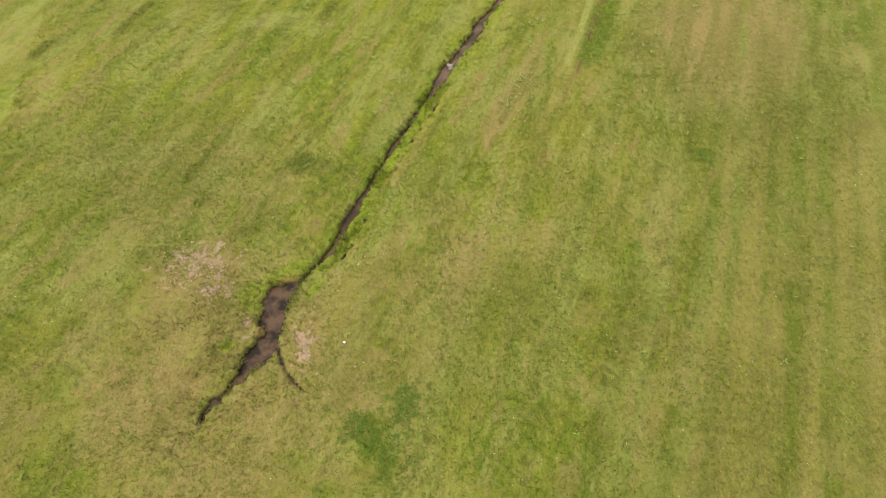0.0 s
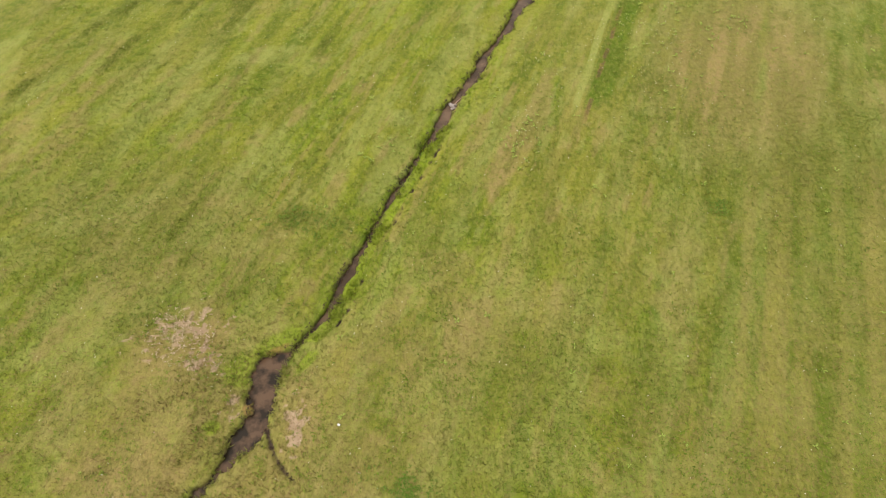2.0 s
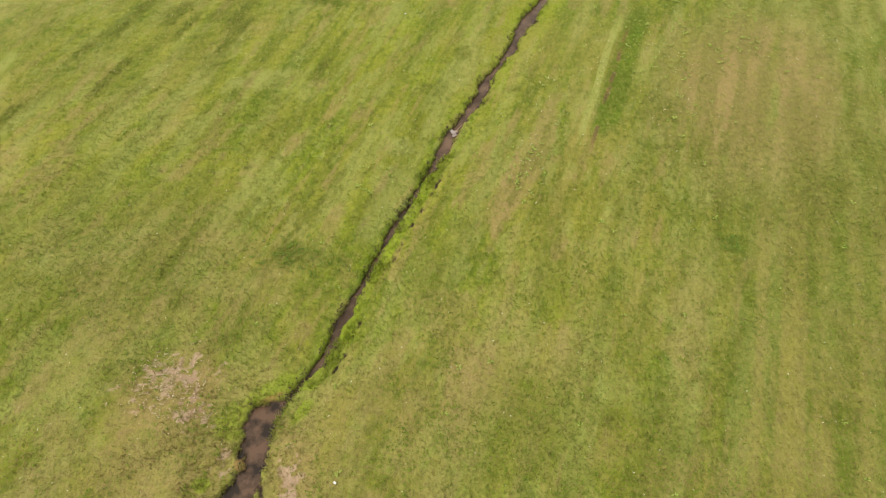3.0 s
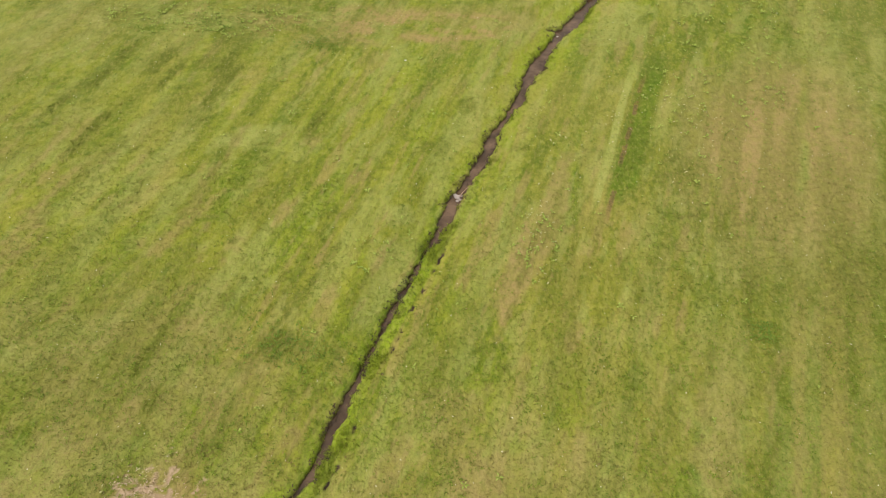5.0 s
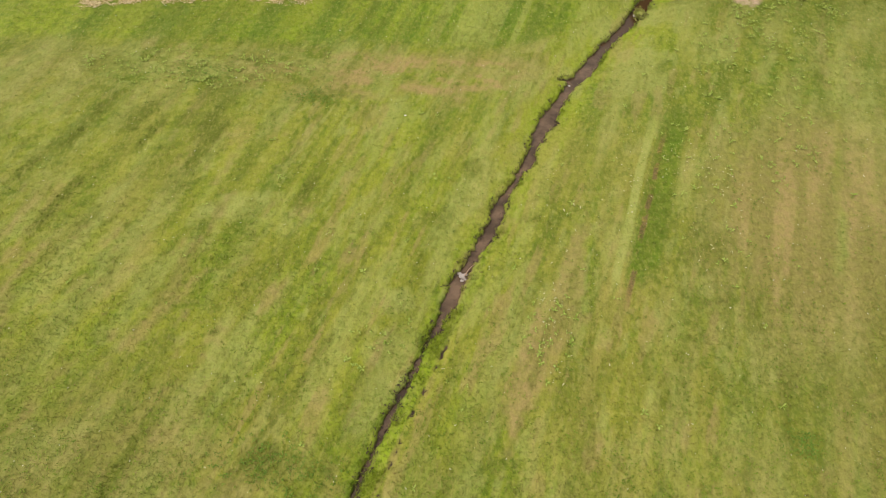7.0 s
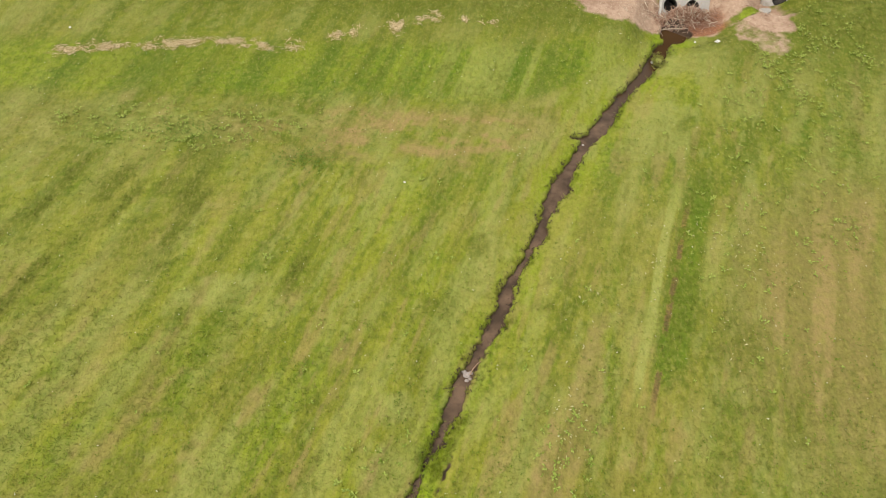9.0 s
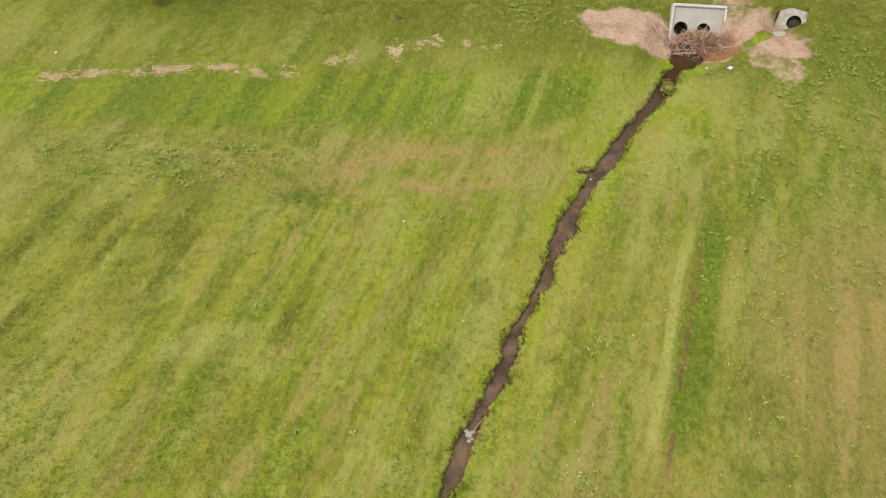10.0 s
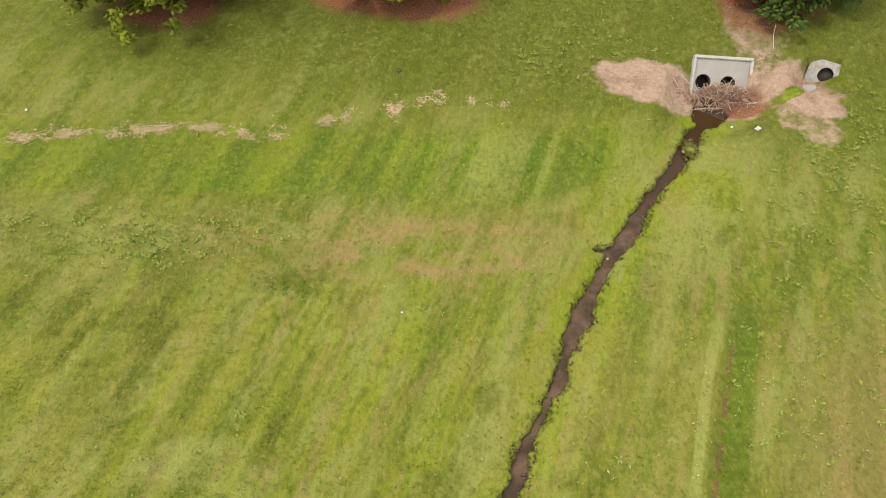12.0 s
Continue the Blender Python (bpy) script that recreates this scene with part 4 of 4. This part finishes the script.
for side in (-1, 1):
    a, b = sorted((side * 0.803, side * 0.875))
    part("side_rim", block(a, b, -0.10, 0.13, -0.25, RISE), CONCRETE, headwall, "pale concrete side rim")
part("footing", block(-0.80, 0.80, -0.04, 0.12, -0.30, -0.002, 0.01), CONCRETE_FACE, headwall)
for px, pz in PIPES:
    ob = part("pipe", tube(0.2235, 0.03, 0.40, 0.0), PIPE_IN, headwall, "dark pipe mouth with its inner shade in the colour", True)
    ob.matrix_local = Matrix.Translation((px, 0.01, pz))

# ---- the lone pipe end beside it ----
outfall = empty("flared_pipe_end", pose(10.13, 28.86, 0.21, 0, 0, -24))
tagged(outfall, "small pale concrete pipe end set in bare soil", "culvert")
lean = pose(0, 0, 0, -41)
ob = part("collar", slab_with_holes(0.86, 0.78, 0.12, [(0.10, 0.38, 0.215)]), CONCRETE_DIRTY, outfall, "soiled concrete collar")
ob.matrix_local = lean
ob = part("pipe", tube(0.2135, 0.03, 0.20, 0.0), PIPE_IN, outfall, "dark pipe mouth with its inner shade in the colour", True)
ob.matrix_local = lean @ Matrix.Translation((0.10, 0.008, 0.38))
bm = bmesh.new()
bmesh.ops.create_cone(bm, cap_ends=True, segments=40, radius1=0.24, radius2=0.21, depth=0.06)
for q in bm.verts:
    q.co *= 1 + 0.30 * noise.noise(Vector((q.co.x * 6, q.co.y * 6, 3.0)))
bmesh.ops.translate(bm, vec=(-0.20, -0.17, 0.045), verts=bm.verts)
part("apron", bm, CONCRETE_FACE, outfall, "bleached concrete splash apron")


# ---- sticks ----
def stick_arrays(x, y, z, heading, pitch, length, radius, bend, rng):
    """Tapered, slightly bent four-sided sticks: verts and faces."""
    n = len(x)
    rings = 4
    t = np.linspace(0, 1, rings)
    ch, sh, cp, sp = np.cos(heading), np.sin(heading), np.cos(pitch), np.sin(pitch)
    along = np.stack([ch * cp, sh * cp, sp], 1)
    side = np.stack([-sh, ch, np.zeros(n)], 1)
    up = np.cross(along, side)
    verts = np.empty((n, rings, 4, 3))
    for k, q in enumerate(t):
        c = np.stack([x, y, z], 1) + along * (length * (q - 0.5))[:, None] + side * (bend * length * math.sin(math.pi * q))[:, None]
        r = radius * (1 - 0.6 * q)
        for j in range(4):
            a = j * math.pi / 2
            verts[:, k, j] = c + side * (r * math.cos(a))[:, None] + up * (r * math.sin(a))[:, None]
    base = (np.arange(n) * rings * 4)[:, None]
    quads = []
    for k in range(rings - 1):
        for j in range(4):
            o = 4 * k
            quads.append(base + np.array([[o + j, o + (j + 1) % 4, o + 4 + (j + 1) % 4, o + 4 + j]]))
    quads.append(base + np.array([[0, 3, 2, 1]]))
    return verts.reshape(-1, 3), np.concatenate(quads).reshape(-1, 4)


def scatter(name, label, category, x, y, lift, length, radius, mat, seed, tip=0.25):
    rng = np.random.default_rng(seed)
    n = len(x)
    v, fc = stick_arrays(x, y, land(x, y) + lift, rng.uniform(0, 2 * np.pi, n), rng.normal(0, tip, n), length * rng.uniform(0.5, 1.4, n), radius * rng.uniform(0.6, 1.3, n),
                         rng.normal(0, 0.10, n), rng)
    return tagged(new(name, mesh_of(name, v, fc, mat)), label, category, kind="stuff")


for n, long, thick, mat, seed in ((460, 0.18, 0.009, STICK, 11), (90, 0.40, 0.012, STICK, 15), (75, 0.40, 0.013, STICK_PALE, 16)):
    x, y = np.where(RNG.uniform(0, 1, n) < 0.5, RNG.normal(7.0, 0.40, n), RNG.uniform(6.1, 8.05, n)), RNG.normal(28.08, 0.18, n)
    scatter("driftwood_heap", "tangled heap of brown twigs before the pipes", "driftwood", x, y, RNG.uniform(0.01, 0.10, n), long, thick, mat, seed, 0.45)
n = 130
x, y = RNG.normal(5.7, 0.75, n), RNG.normal(28.05, 0.42, n)
keep = bare_soil(x, y) > 0.5
x, y = x[keep], y[keep]
scatter("twig_litter", "loose bleached twigs lying on bare soil", "twigs", x, y, 0.012, 0.22, 0.006, STICK_PALE, 12, 0.12)
n = 110
x, y = RNG.normal(9.0, 0.8, n), RNG.normal(28.2, 0.8, n)
keep = bare_soil(x, y) > 0.4
x, y = x[keep], y[keep]
scatter("twig_litter", "scattered brown twigs on bare soil", "twigs", x, y, 0.012, 0.18, 0.006, STICK, 13, 0.12)


def branch(name, x, y, lift, heading, pitch, length, radius, mat, label, group="loose branches"):
    rng = np.random.default_rng(int(abs(x * 100 + y * 10)))
    one = lambda q: np.array([float(q)])
    v, fc = stick_arrays(one(0), one(0), one(0), one(radians(heading)), one(radians(pitch)), one(length), one(radius), one(0.07), rng)
    ob = new(name, mesh_of(name, v, fc, mat))
    ob.location = (x, y, height(x, y) + lift)
    return tagged(ob, label, "branch", group)


for x, y, lift, heading, pitch, length in ((6.45, 28.1, 0.10, 118, 24, 0.75), (6.85, 28.2, 0.16, 142, 30, 0.62), (6.3, 27.95, 0.06, 40, 8, 0.6), (7.3, 28.2, 0.14, 60, 28, 0.55), (7.75, 28.0, 0.05, 150, 8, 0.5), (6.0, 28.5, 0.04, 125, 12, 0.7), (5.7, 28.3, 0.03, 100, 8, 0.55), (5.6, 27.6, 0.03, 10, 4, 0.5)):
    branch("branch", x, y, lift, heading, pitch, length, 0.013, STICK_PALE, "bleached stick lying in the driftwood heap")
branch("branch", 6.72, 27.70, 0.09, 6, 4, 0.95, 0.022, STICK_PALE, "long bleached branch lying across the pool edge")
branch("branch", 8.72, 29.9, 0.25, 100, 48, 0.75, 0.014, STICK_PALE, "bare stick standing up out of the soil")
branch("branch", 8.15, 29.05, 0.03, 35, 8, 0.5, 0.012, STICK_PALE, "bleached stick lying on bare soil")
branch("branch", 0.68, 15.02, 0.10, 55, 6, 0.42, 0.014, STICK, "bent stick spanning the brook", "loose branches")
branch("branch", 2.55, 20.15, 0.08, 10, 3, 0.5, 0.008, STICK, "thin dark stick caught in the brook", "loose branches")

# loose straw along the foot of the rise
x, y = RNG.uniform(-13.4, 1.2, 60000), RNG.uniform(23.8, 27.2, 60000)
keep = straw_line(x, y) > RNG.uniform(0.2, 1.0, len(x))
x, y = x[keep][:2900], y[keep][:2900]
x, y = x + RNG.normal(0, 0.06, len(x)), y + RNG.normal(0, 0.05, len(x))
scatter("straw_litter", "bleached straw lying in a broken line on grass", "straw", x, y, 0.02, 0.10, 0.0065, STRAW, 14, 0.2)


# ---- stones ----
def stone(x, y, z, size, seed, label, mat=STONE):
    bm = bmesh.new()
    bmesh.ops.create_icosphere(bm, subdivisions=3, radius=1.0)
    for q in bm.verts:
        n = noise.noise(q.co * 1.3 + Vector((seed, 0, 0)))
        q.co = Vector((q.co.x * size, q.co.y * size * 0.75, q.co.z * size * 0.45)) * (1 + 0.35 * n)
    ob = new("stone", finish("stone", bm, mat, True))
    ob.location = (x, y, z)
    return tagged(ob, label, "stone", "stones in the brook")


for k, (x, y, s) in enumerate(((0.50, 14.84, 0.085), (0.43, 14.92, 0.06), (0.58, 14.90, 0.055), (0.50, 14.72, 0.05), (0.57, 14.76, 0.04))):
    stone(x, y, 0.015, s, 3.1 * k, "pale stone breaking the brook's surface", STONE_WET)
for k, (x, y, s) in enumerate(((3.40, 22.05, 0.035), (5.83, 25.92, 0.07), (5.88, 26.02, 0.05))):
    stone(x, y, 0.01, s, 20 + 3.1 * k, "small pale stone at the brook's edge")

# tuft standing in the brook
n = 420
x, y = RNG.normal(5.98, 0.085, n), RNG.normal(25.86, 0.13, n)
me, _, _ = blades("brook_tuft", x, y, np.full(n, 0.10), np.full(n, 0.045), np.full(n, 0.030), 4, 2.0, seed=21)
paint(me, "cover_a", [np.full(n * 12, q) for q in (0.30, 1.0, 0.6, 0.0)])
paint(me, "cover_b", [np.full(n * 12, q) for q in (0.0, 0.0, 0.0, 1.0)])
tagged(new("brook_tuft", me), "yellow-green grass tuft standing in the brook", "grass", kind="stuff")


# rough dry stubble round the lower pool
n = 9000
x, y = RNG.normal(-3.7, 1.3, n), RNG.normal(4.6, 1.6, n)
keep = (brook(x, y) > 0.06) & (fbm(x * 1.6, y * 1.6, 99, 3) > 0.47) & (RNG.uniform(0, 1, n) < 0.6) & (y > 0.8)
x, y = x[keep], y[keep]
me, _, _ = blades("dry_stubble", x, y, land(x, y), np.full(len(x), 0.06), np.full(len(x), 0.011), 4, 1.2, seed=23)
pick = RNG.uniform(0, 1, len(x))
tri = lambda q: np.repeat(q, 12)
paint(me, "cover_a", [tri(np.clip(0.35 + pick, 0, 1)), tri(0.5 * (pick < 0.2)), tri(0.6 * (pick > 0.8)), tri(0.8 * (np.abs(pick - 0.4) < 0.12))])
paint(me, "cover_b", [tri(0 * pick), tri(0 * pick), tri(0 * pick), tri(pick)])
tagged(new("dry_stubble", me), "rough dry grass stubble beside the pool", "grass", kind="stuff")


# ---- weeds, blooms and scraps ----
def rosettes(name, x, y, size, mat, label, each=6, seed=1, category="weeds"):
    """Low rosettes of folded leaves, as one mesh."""
    rng = np.random.default_rng(seed)
    n = len(x) * each
    px, py, pz, sz = [np.repeat(q, each) for q in (x, y, land(x, y) + 0.03, size)]
    a = rng.uniform(0, 2 * np.pi, n)
    l = sz * rng.uniform(0.6, 1.2, n)
    w = l * rng.uniform(0.28, 0.42, n)
    rise = rng.uniform(0.0, 1.1, n)
    out = np.stack([np.cos(a), np.sin(a), rise], 1)
    side = np.stack([-np.sin(a), np.cos(a), np.zeros(n)], 1)
    base = np.stack([px, py, pz], 1)
    mid = base + out * (l * 0.55)[:, None] + np.array([0, 0, 0.008])
    tip = base + out * l[:, None] - np.array([0, 0, 1]) * (l * rise * 0.5)[:, None]
    v = np.stack([base, mid - side * (w / 2)[:, None], tip, mid + side * (w / 2)[:, None]], 1).reshape(-1, 3)
    return tagged(new(name, mesh_of(name, v, np.arange(4 * n).reshape(-1, 4), mat)), label, category, kind="stuff")


n = 42000
x, y = RNG.uniform(-13, 15, n), RNG.uniform(1, 32, n)
clumped = step(0.46, 0.54, fbm(x * 1.7, y * 1.7, 163, 2))
chance = np.maximum.reduce([0.006 * np.ones(n), clumped * oval(x, y, 10.6, 26.2, 2.0, 2.2, 0, 0.4, 31), 0.30 * clumped * oval(x, y, 9.0, 22.0, 2.5, 3.5, 0, 0.4, 32), 0.45 * oval(x, y, -8.2, 21.4, 3.8, 0.9, 0, 0.4, 33), 0.6 * clumped * oval(x, y, -1.2, 12.6, 0.8, 0.7, 0, 0.4, 37),
                            0.12 * oval(x, y, 6.6, 17.8, 1.2, 3.0, 0, 0.4, 34), 0.4 * oval(x, y, 2.6, 13.2, 0.7, 1.0, 0, 0.3, 35), 0.25 * oval(x, y, 3.0, 28.8, 2.4, 1.4, 0, 0.4, 36)])
keep = (RNG.uniform(0, 1, n) < chance) & (brook(x, y) > 0.2) & (bare_soil(x, y) < 0.3) & (mulch(x, y) < 0.2)
x, y = x[keep], y[keep]
rosettes("broadleaf_weeds", x, y, RNG.uniform(0.04, 0.105, len(x)), WEED, "pale broadleaf weeds scattered in the lawn", 6, 31)

n = 90000
x, y = RNG.uniform(-13, 14, n), RNG.uniform(0.8, 23, n)
keep = (RNG.uniform(0, 1, n) < (0.10 + 0.55 * step(0.47, 0.60, fbm(x * 1.3, y * 1.0, 167, 3))) * (1 - 0.70 * step(8.0, 16.0, y))) & (brook(x, y) > 0.12) & (rill(x, y) > 0.05) & in_sight(x, y)
x, y = x[keep], y[keep]
rosettes("low_weeds", x, y, RNG.uniform(0.025, 0.055, len(x)), LOW_WEED, "low dark-green weeds and clover between the stubble", 4, 38)

# patches of dark clover
for cx, cy, rx, ry, n in ((-0.35, 3.2, 0.36, 0.34, 650), (0.35, 3.7, 0.34, 0.25, 450), (0.3, 2.4, 0.44, 0.42, 380), (-3.0, 10.0, 0.70, 0.30, 420), (-4.25, 20.45, 0.45, 0.20, 260), (-7.6, 21.2, 1.1, 0.35, 420), (7.55, 11.25, 0.16, 0.20, 170)):
    x, y = RNG.normal(cx, rx, n), RNG.normal(cy, ry, n)
    keep = fbm(x * 3.0, y * 3.0, 169, 3) > 0.42
    x, y = x[keep], y[keep]
    rosettes("clover_patch", x, y, RNG.uniform(0.025, 0.05, len(x)), CLOVER, "dark-green clover spreading in a ragged patch", 4, 39, "clover")

n = 1500
x, y = RNG.uniform(-13, 14, n), RNG.uniform(1, 31, n)
keep = (brook(x, y) > 0.3) & in_sight(x, y)
x, y = x[keep], y[keep]
rosettes("clover_blooms", x, y, RNG.uniform(0.012, 0.026, len(x)), PETAL, "tiny cream clover blooms and fallen petals", 4, 32, "flowers")


n = 1500
x = np.concatenate([RNG.normal(-4.8, 0.6, n // 3), RNG.normal(5.2, 1.0, n // 3), RNG.normal(9.0, 0.9, n // 3)])
y = np.concatenate([RNG.normal(6.5, 0.5, n // 3), RNG.normal(28.0, 0.5, n // 3), RNG.normal(28.0, 0.7, n // 3)])
keep = (np.maximum(bare_soil(x, y), 2.0 * crumbs(x, y, EARTH, 380)) + 0.5 * (np.hypot(x + 4.9, y - 6.7) < 0.8) > 0.4) & (brook(x, y) > 0.1)
x, y = x[keep], y[keep]
rosettes("wood_chips", x, y, RNG.uniform(0.014, 0.040, len(x)), CHIP, "pale chips of wood and stone on bare soil", 3, 33, "chips")


# crumbs of dark earth along the broken banks, also standing in for shadowed notches
n = 90000
x, y = RNG.uniform(-5.0, 9.0, n), RNG.uniform(2.6, 28.0, n)
d = brook(x, y)
dr = rill(x, y)
keep = (d > -0.03) & (d < 0.12) & (fbm(x * 3.6, y * 3.6, 97, 2) > 0.45) | (dr > -0.05) & (dr < 0.03)
x, y = x[keep], y[keep]
rosettes("bank_crumbs", x, y, RNG.uniform(0.025, 0.065, len(x)), MUD_CRUMB, "dark crumbs of wet earth and painted shadow along the brook banks", 3, 36, "earth")

# matted leaves washed up before the culvert
n = 5200
x, y = RNG.normal(7.15, 0.5, n), RNG.normal(27.98, 0.20, n)
keep = (brook(x, y) > 0.0) & (np.abs(x - 7.15) < 1.05)
x, y = x[keep], y[keep]
rosettes("leaf_mat", x, y, RNG.uniform(0.025, 0.06, len(x)), LEAF_MAT, "matted reddish-brown leaves washed up before the pipes", 1, 37, "leaves")

# fallen leaves and flakes
n = 16000
x, y = RNG.uniform(-13, 14, n), RNG.uniform(1, 32, n)
chance = np.maximum(0.18 + 0.35 * (fbm(x * 0.5, y * 0.5, 95, 3) > 0.55), 1.0 * oval(x, y, -3.6, 4.8, 2.8, 3.2, 0, 0.4, 41))
keep = (RNG.uniform(0, 1, n) < chance * (1 - 0.7 * step(9.0, 15.0, y))) & (brook(x, y) > 0.12) & in_sight(x, y)
x, y = x[keep], y[keep]
rosettes("leaf_litter", x, y, RNG.uniform(0.02, 0.045, len(x)), FLAKE, "small brown leaf flakes scattered through the grass", 1, 34, "leaves")
spots = [(2.65, 14.1, 0.16, 0.5), (2.5, 13.0, 0.3, 0.5), (6.55, 19.0, 0.35, 0.5), (7.15, 18.6, 0.5, 0.4), (7.7, 17.6, 0.4, 0.4), (6.6, 16.2, 0.5, 0.5), (3.2, 16.2, 0.4, 0.9), (4.9, 17.9, 0.15, 0.3), (9.9, 25.4, 0.9, 0.8), (10.6, 26.8, 0.7, 0.5), (-5.2, 6.9, 0.5, 0.4)]
x = np.concatenate([RNG.normal(cx, rx, 22) for cx, cy, rx, ry in spots])
y = np.concatenate([RNG.normal(cy, ry, 22) for cx, cy, rx, ry in spots])
keep = brook(x, y) > 0.12
x, y = x[keep], y[keep]
rosettes("fallen_leaves", x, y, RNG.uniform(0.04, 0.09, len(x)), DEAD_LEAF, "bleached fallen leaves lying in loose clusters", 1, 35, "leaves")


def scrap(x, y, size, seed, label):
    bm = bmesh.new()
    bmesh.ops.create_grid(bm, x_segments=5, y_segments=4, size=0.5)
    for q in bm.verts:
        n = noise.noise_vector(q.co * 2.2 + Vector((seed, seed, 0)))
        q.co = Vector((q.co.x * size * 1.3, q.co.y * size, 0)) + n * size * 0.22
    top = bmesh.ops.extrude_face_region(bm, geom=bm.faces[:])
    bmesh.ops.translate(bm, vec=(0, 0, 0.006), verts=[q for q in top["geom"] if isinstance(q, bmesh.types.BMVert)])
    ob = new("litter_scrap", finish("litter_scrap", bm, PAPER))
    ob.matrix_world = pose(x, y, height(x, y) + 0.04, 0, 0, seed * 40)
    return tagged(ob, label, "litter", "litter on the grass")


scrap(7.80, 26.55, 0.12, 1.0, "crumpled white scrap lying beside the soil")
scrap(7.25, 26.85, 0.05, 2.0, "small white scrap lying beside the soil")
scrap(-12.75, 25.2, 0.07, 3.0, "white scrap lying on grass near the straw")
scrap(-1.15, 4.95, 0.04, 4.0, "tiny white scrap on dry grass")
scrap(-1.45, 19.9, 0.04, 5.0, "tiny white scrap on the lawn")

# a dark clod on the lawn
clod = stone(-2.50, 27.65, height(-2.50, 27.65) + 0.02, 0.085, 41.0, "dark clod of earth lying on the grass")
clod.name = "earth_clod"
clod.data.materials[0] = BARK
clod["group"] = "clods"
clod["category"] = "clod"


# ---- trees ----
def limb(bm, a, b, ra, rb, sides=8):
    way = (b - a).normalized()
    q = way.to_track_quat("Z", "Y").to_matrix()
    rows = []
    for p, r in ((a, ra), ((a + b) / 2 + Vector((noise.noise(a * 3), noise.noise(b * 3), 0)) * 0.12, (ra + rb) / 2), (b, rb)):
        rows.append([bm.verts.new(p + q @ Vector((r * math.cos(2 * math.pi * k / sides), r * math.sin(2 * math.pi * k / sides), 0))) for k in range(sides)])
    for p, r in zip(rows, rows[1:]):
        for k in range(sides):
            bm.faces.new((p[k], p[(k + 1) % sides], r[(k + 1) % sides], r[k]))
    bm.faces.new(rows[-1])


def tree(x, y, tall, spread, skirt, seed, label, leaves=LEAF):
    """A low-branched tree: tapered trunk, limbs, and a crown of single leaves with gaps."""
    rng = np.random.default_rng(seed)
    thing = empty("tree", pose(x, y, height(x, y) - 0.05))
    tagged(thing, label, "tree", "trees along the rise")
    bm = bmesh.new()
    top = Vector((0.1, 0.05, tall * 0.9))
    limb(bm, Vector((0, 0, 0)), Vector((0.05, 0, tall * 0.45)), 0.17, 0.11, 12)
    limb(bm, Vector((0.05, 0, tall * 0.44)), top, 0.11, 0.025, 10)
    part("trunk", bm, BARK, thing, "dark furrowed trunk", True)
    tips = []
    for k in range(44):
        u = (k / 43) ** 1.7
        z = skirt + 0.25 + u * (tall * 0.82 - skirt)
        a = k * 2.4 + rng.uniform(-0.3, 0.3)
        reach = spread * math.sin(math.pi * (0.36 + 0.60 * u)) * rng.uniform(0.72, 1.08)
        foot = Vector((0.05, 0, z))
        tip = Vector((math.cos(a) * reach, math.sin(a) * reach, z + reach * (0.15 + 0.5 * u) - (0.45 if u < 0.3 else 0)))
        bm = bmesh.new()
        limb(bm, foot, tip, 0.05, 0.012, 6)
        part("limb", bm, BARK, thing, "", True)
        tips += [(foot.lerp(tip, q), reach) for q in (0.45, 0.65, 0.85, 1.0)]
    pts = []
    for p, reach in tips:
        for _ in range(4):
            c = np.array(p) + rng.normal(0, 0.28, 3) * (1, 1, 0.8) - (0, 0, 0.08)
            m = 52
            g = rng.normal(0, 1, (m, 3))
            g /= np.linalg.norm(g, axis=1)[:, None]
            pts.append(c + g * rng.uniform(0.5, 1.0, (m, 1)) * (0.27, 0.27, 0.17))
    pts = np.concatenate(pts)
    n = len(pts)
    a, tilt, l = rng.uniform(0, 2 * np.pi, n), rng.uniform(-0.2, 0.9, n), rng.uniform(0.11, 0.21, n)
    out = np.stack([np.cos(a) * np.cos(tilt), np.sin(a) * np.cos(tilt), -np.sin(tilt)], 1)
    side = np.stack([-np.sin(a), np.cos(a), rng.uniform(-0.4, 0.4, n)], 1)
    mid = pts + out * (l * 0.5)[:, None]
    v = np.stack([pts, mid - side * (l * 0.3)[:, None], pts + out * l[:, None], mid + side * (l * 0.3)[:, None]], 1).reshape(-1, 3)
    crown = new("crown", mesh_of("crown", v, np.arange(4 * n).reshape(-1, 4), leaves))
    crown.parent = thing
    tagged(crown, "green leafy crown with gaps")
    return thing


tree(-10.7, 30.95, 5.2, 3.1, 0.55, 1, "leafy green tree standing in reddish bark mulch")
tree(-3.2, 32.6, 5.0, 2.9, 0.60, 2, "leafy green tree shading a wide mulch bed")
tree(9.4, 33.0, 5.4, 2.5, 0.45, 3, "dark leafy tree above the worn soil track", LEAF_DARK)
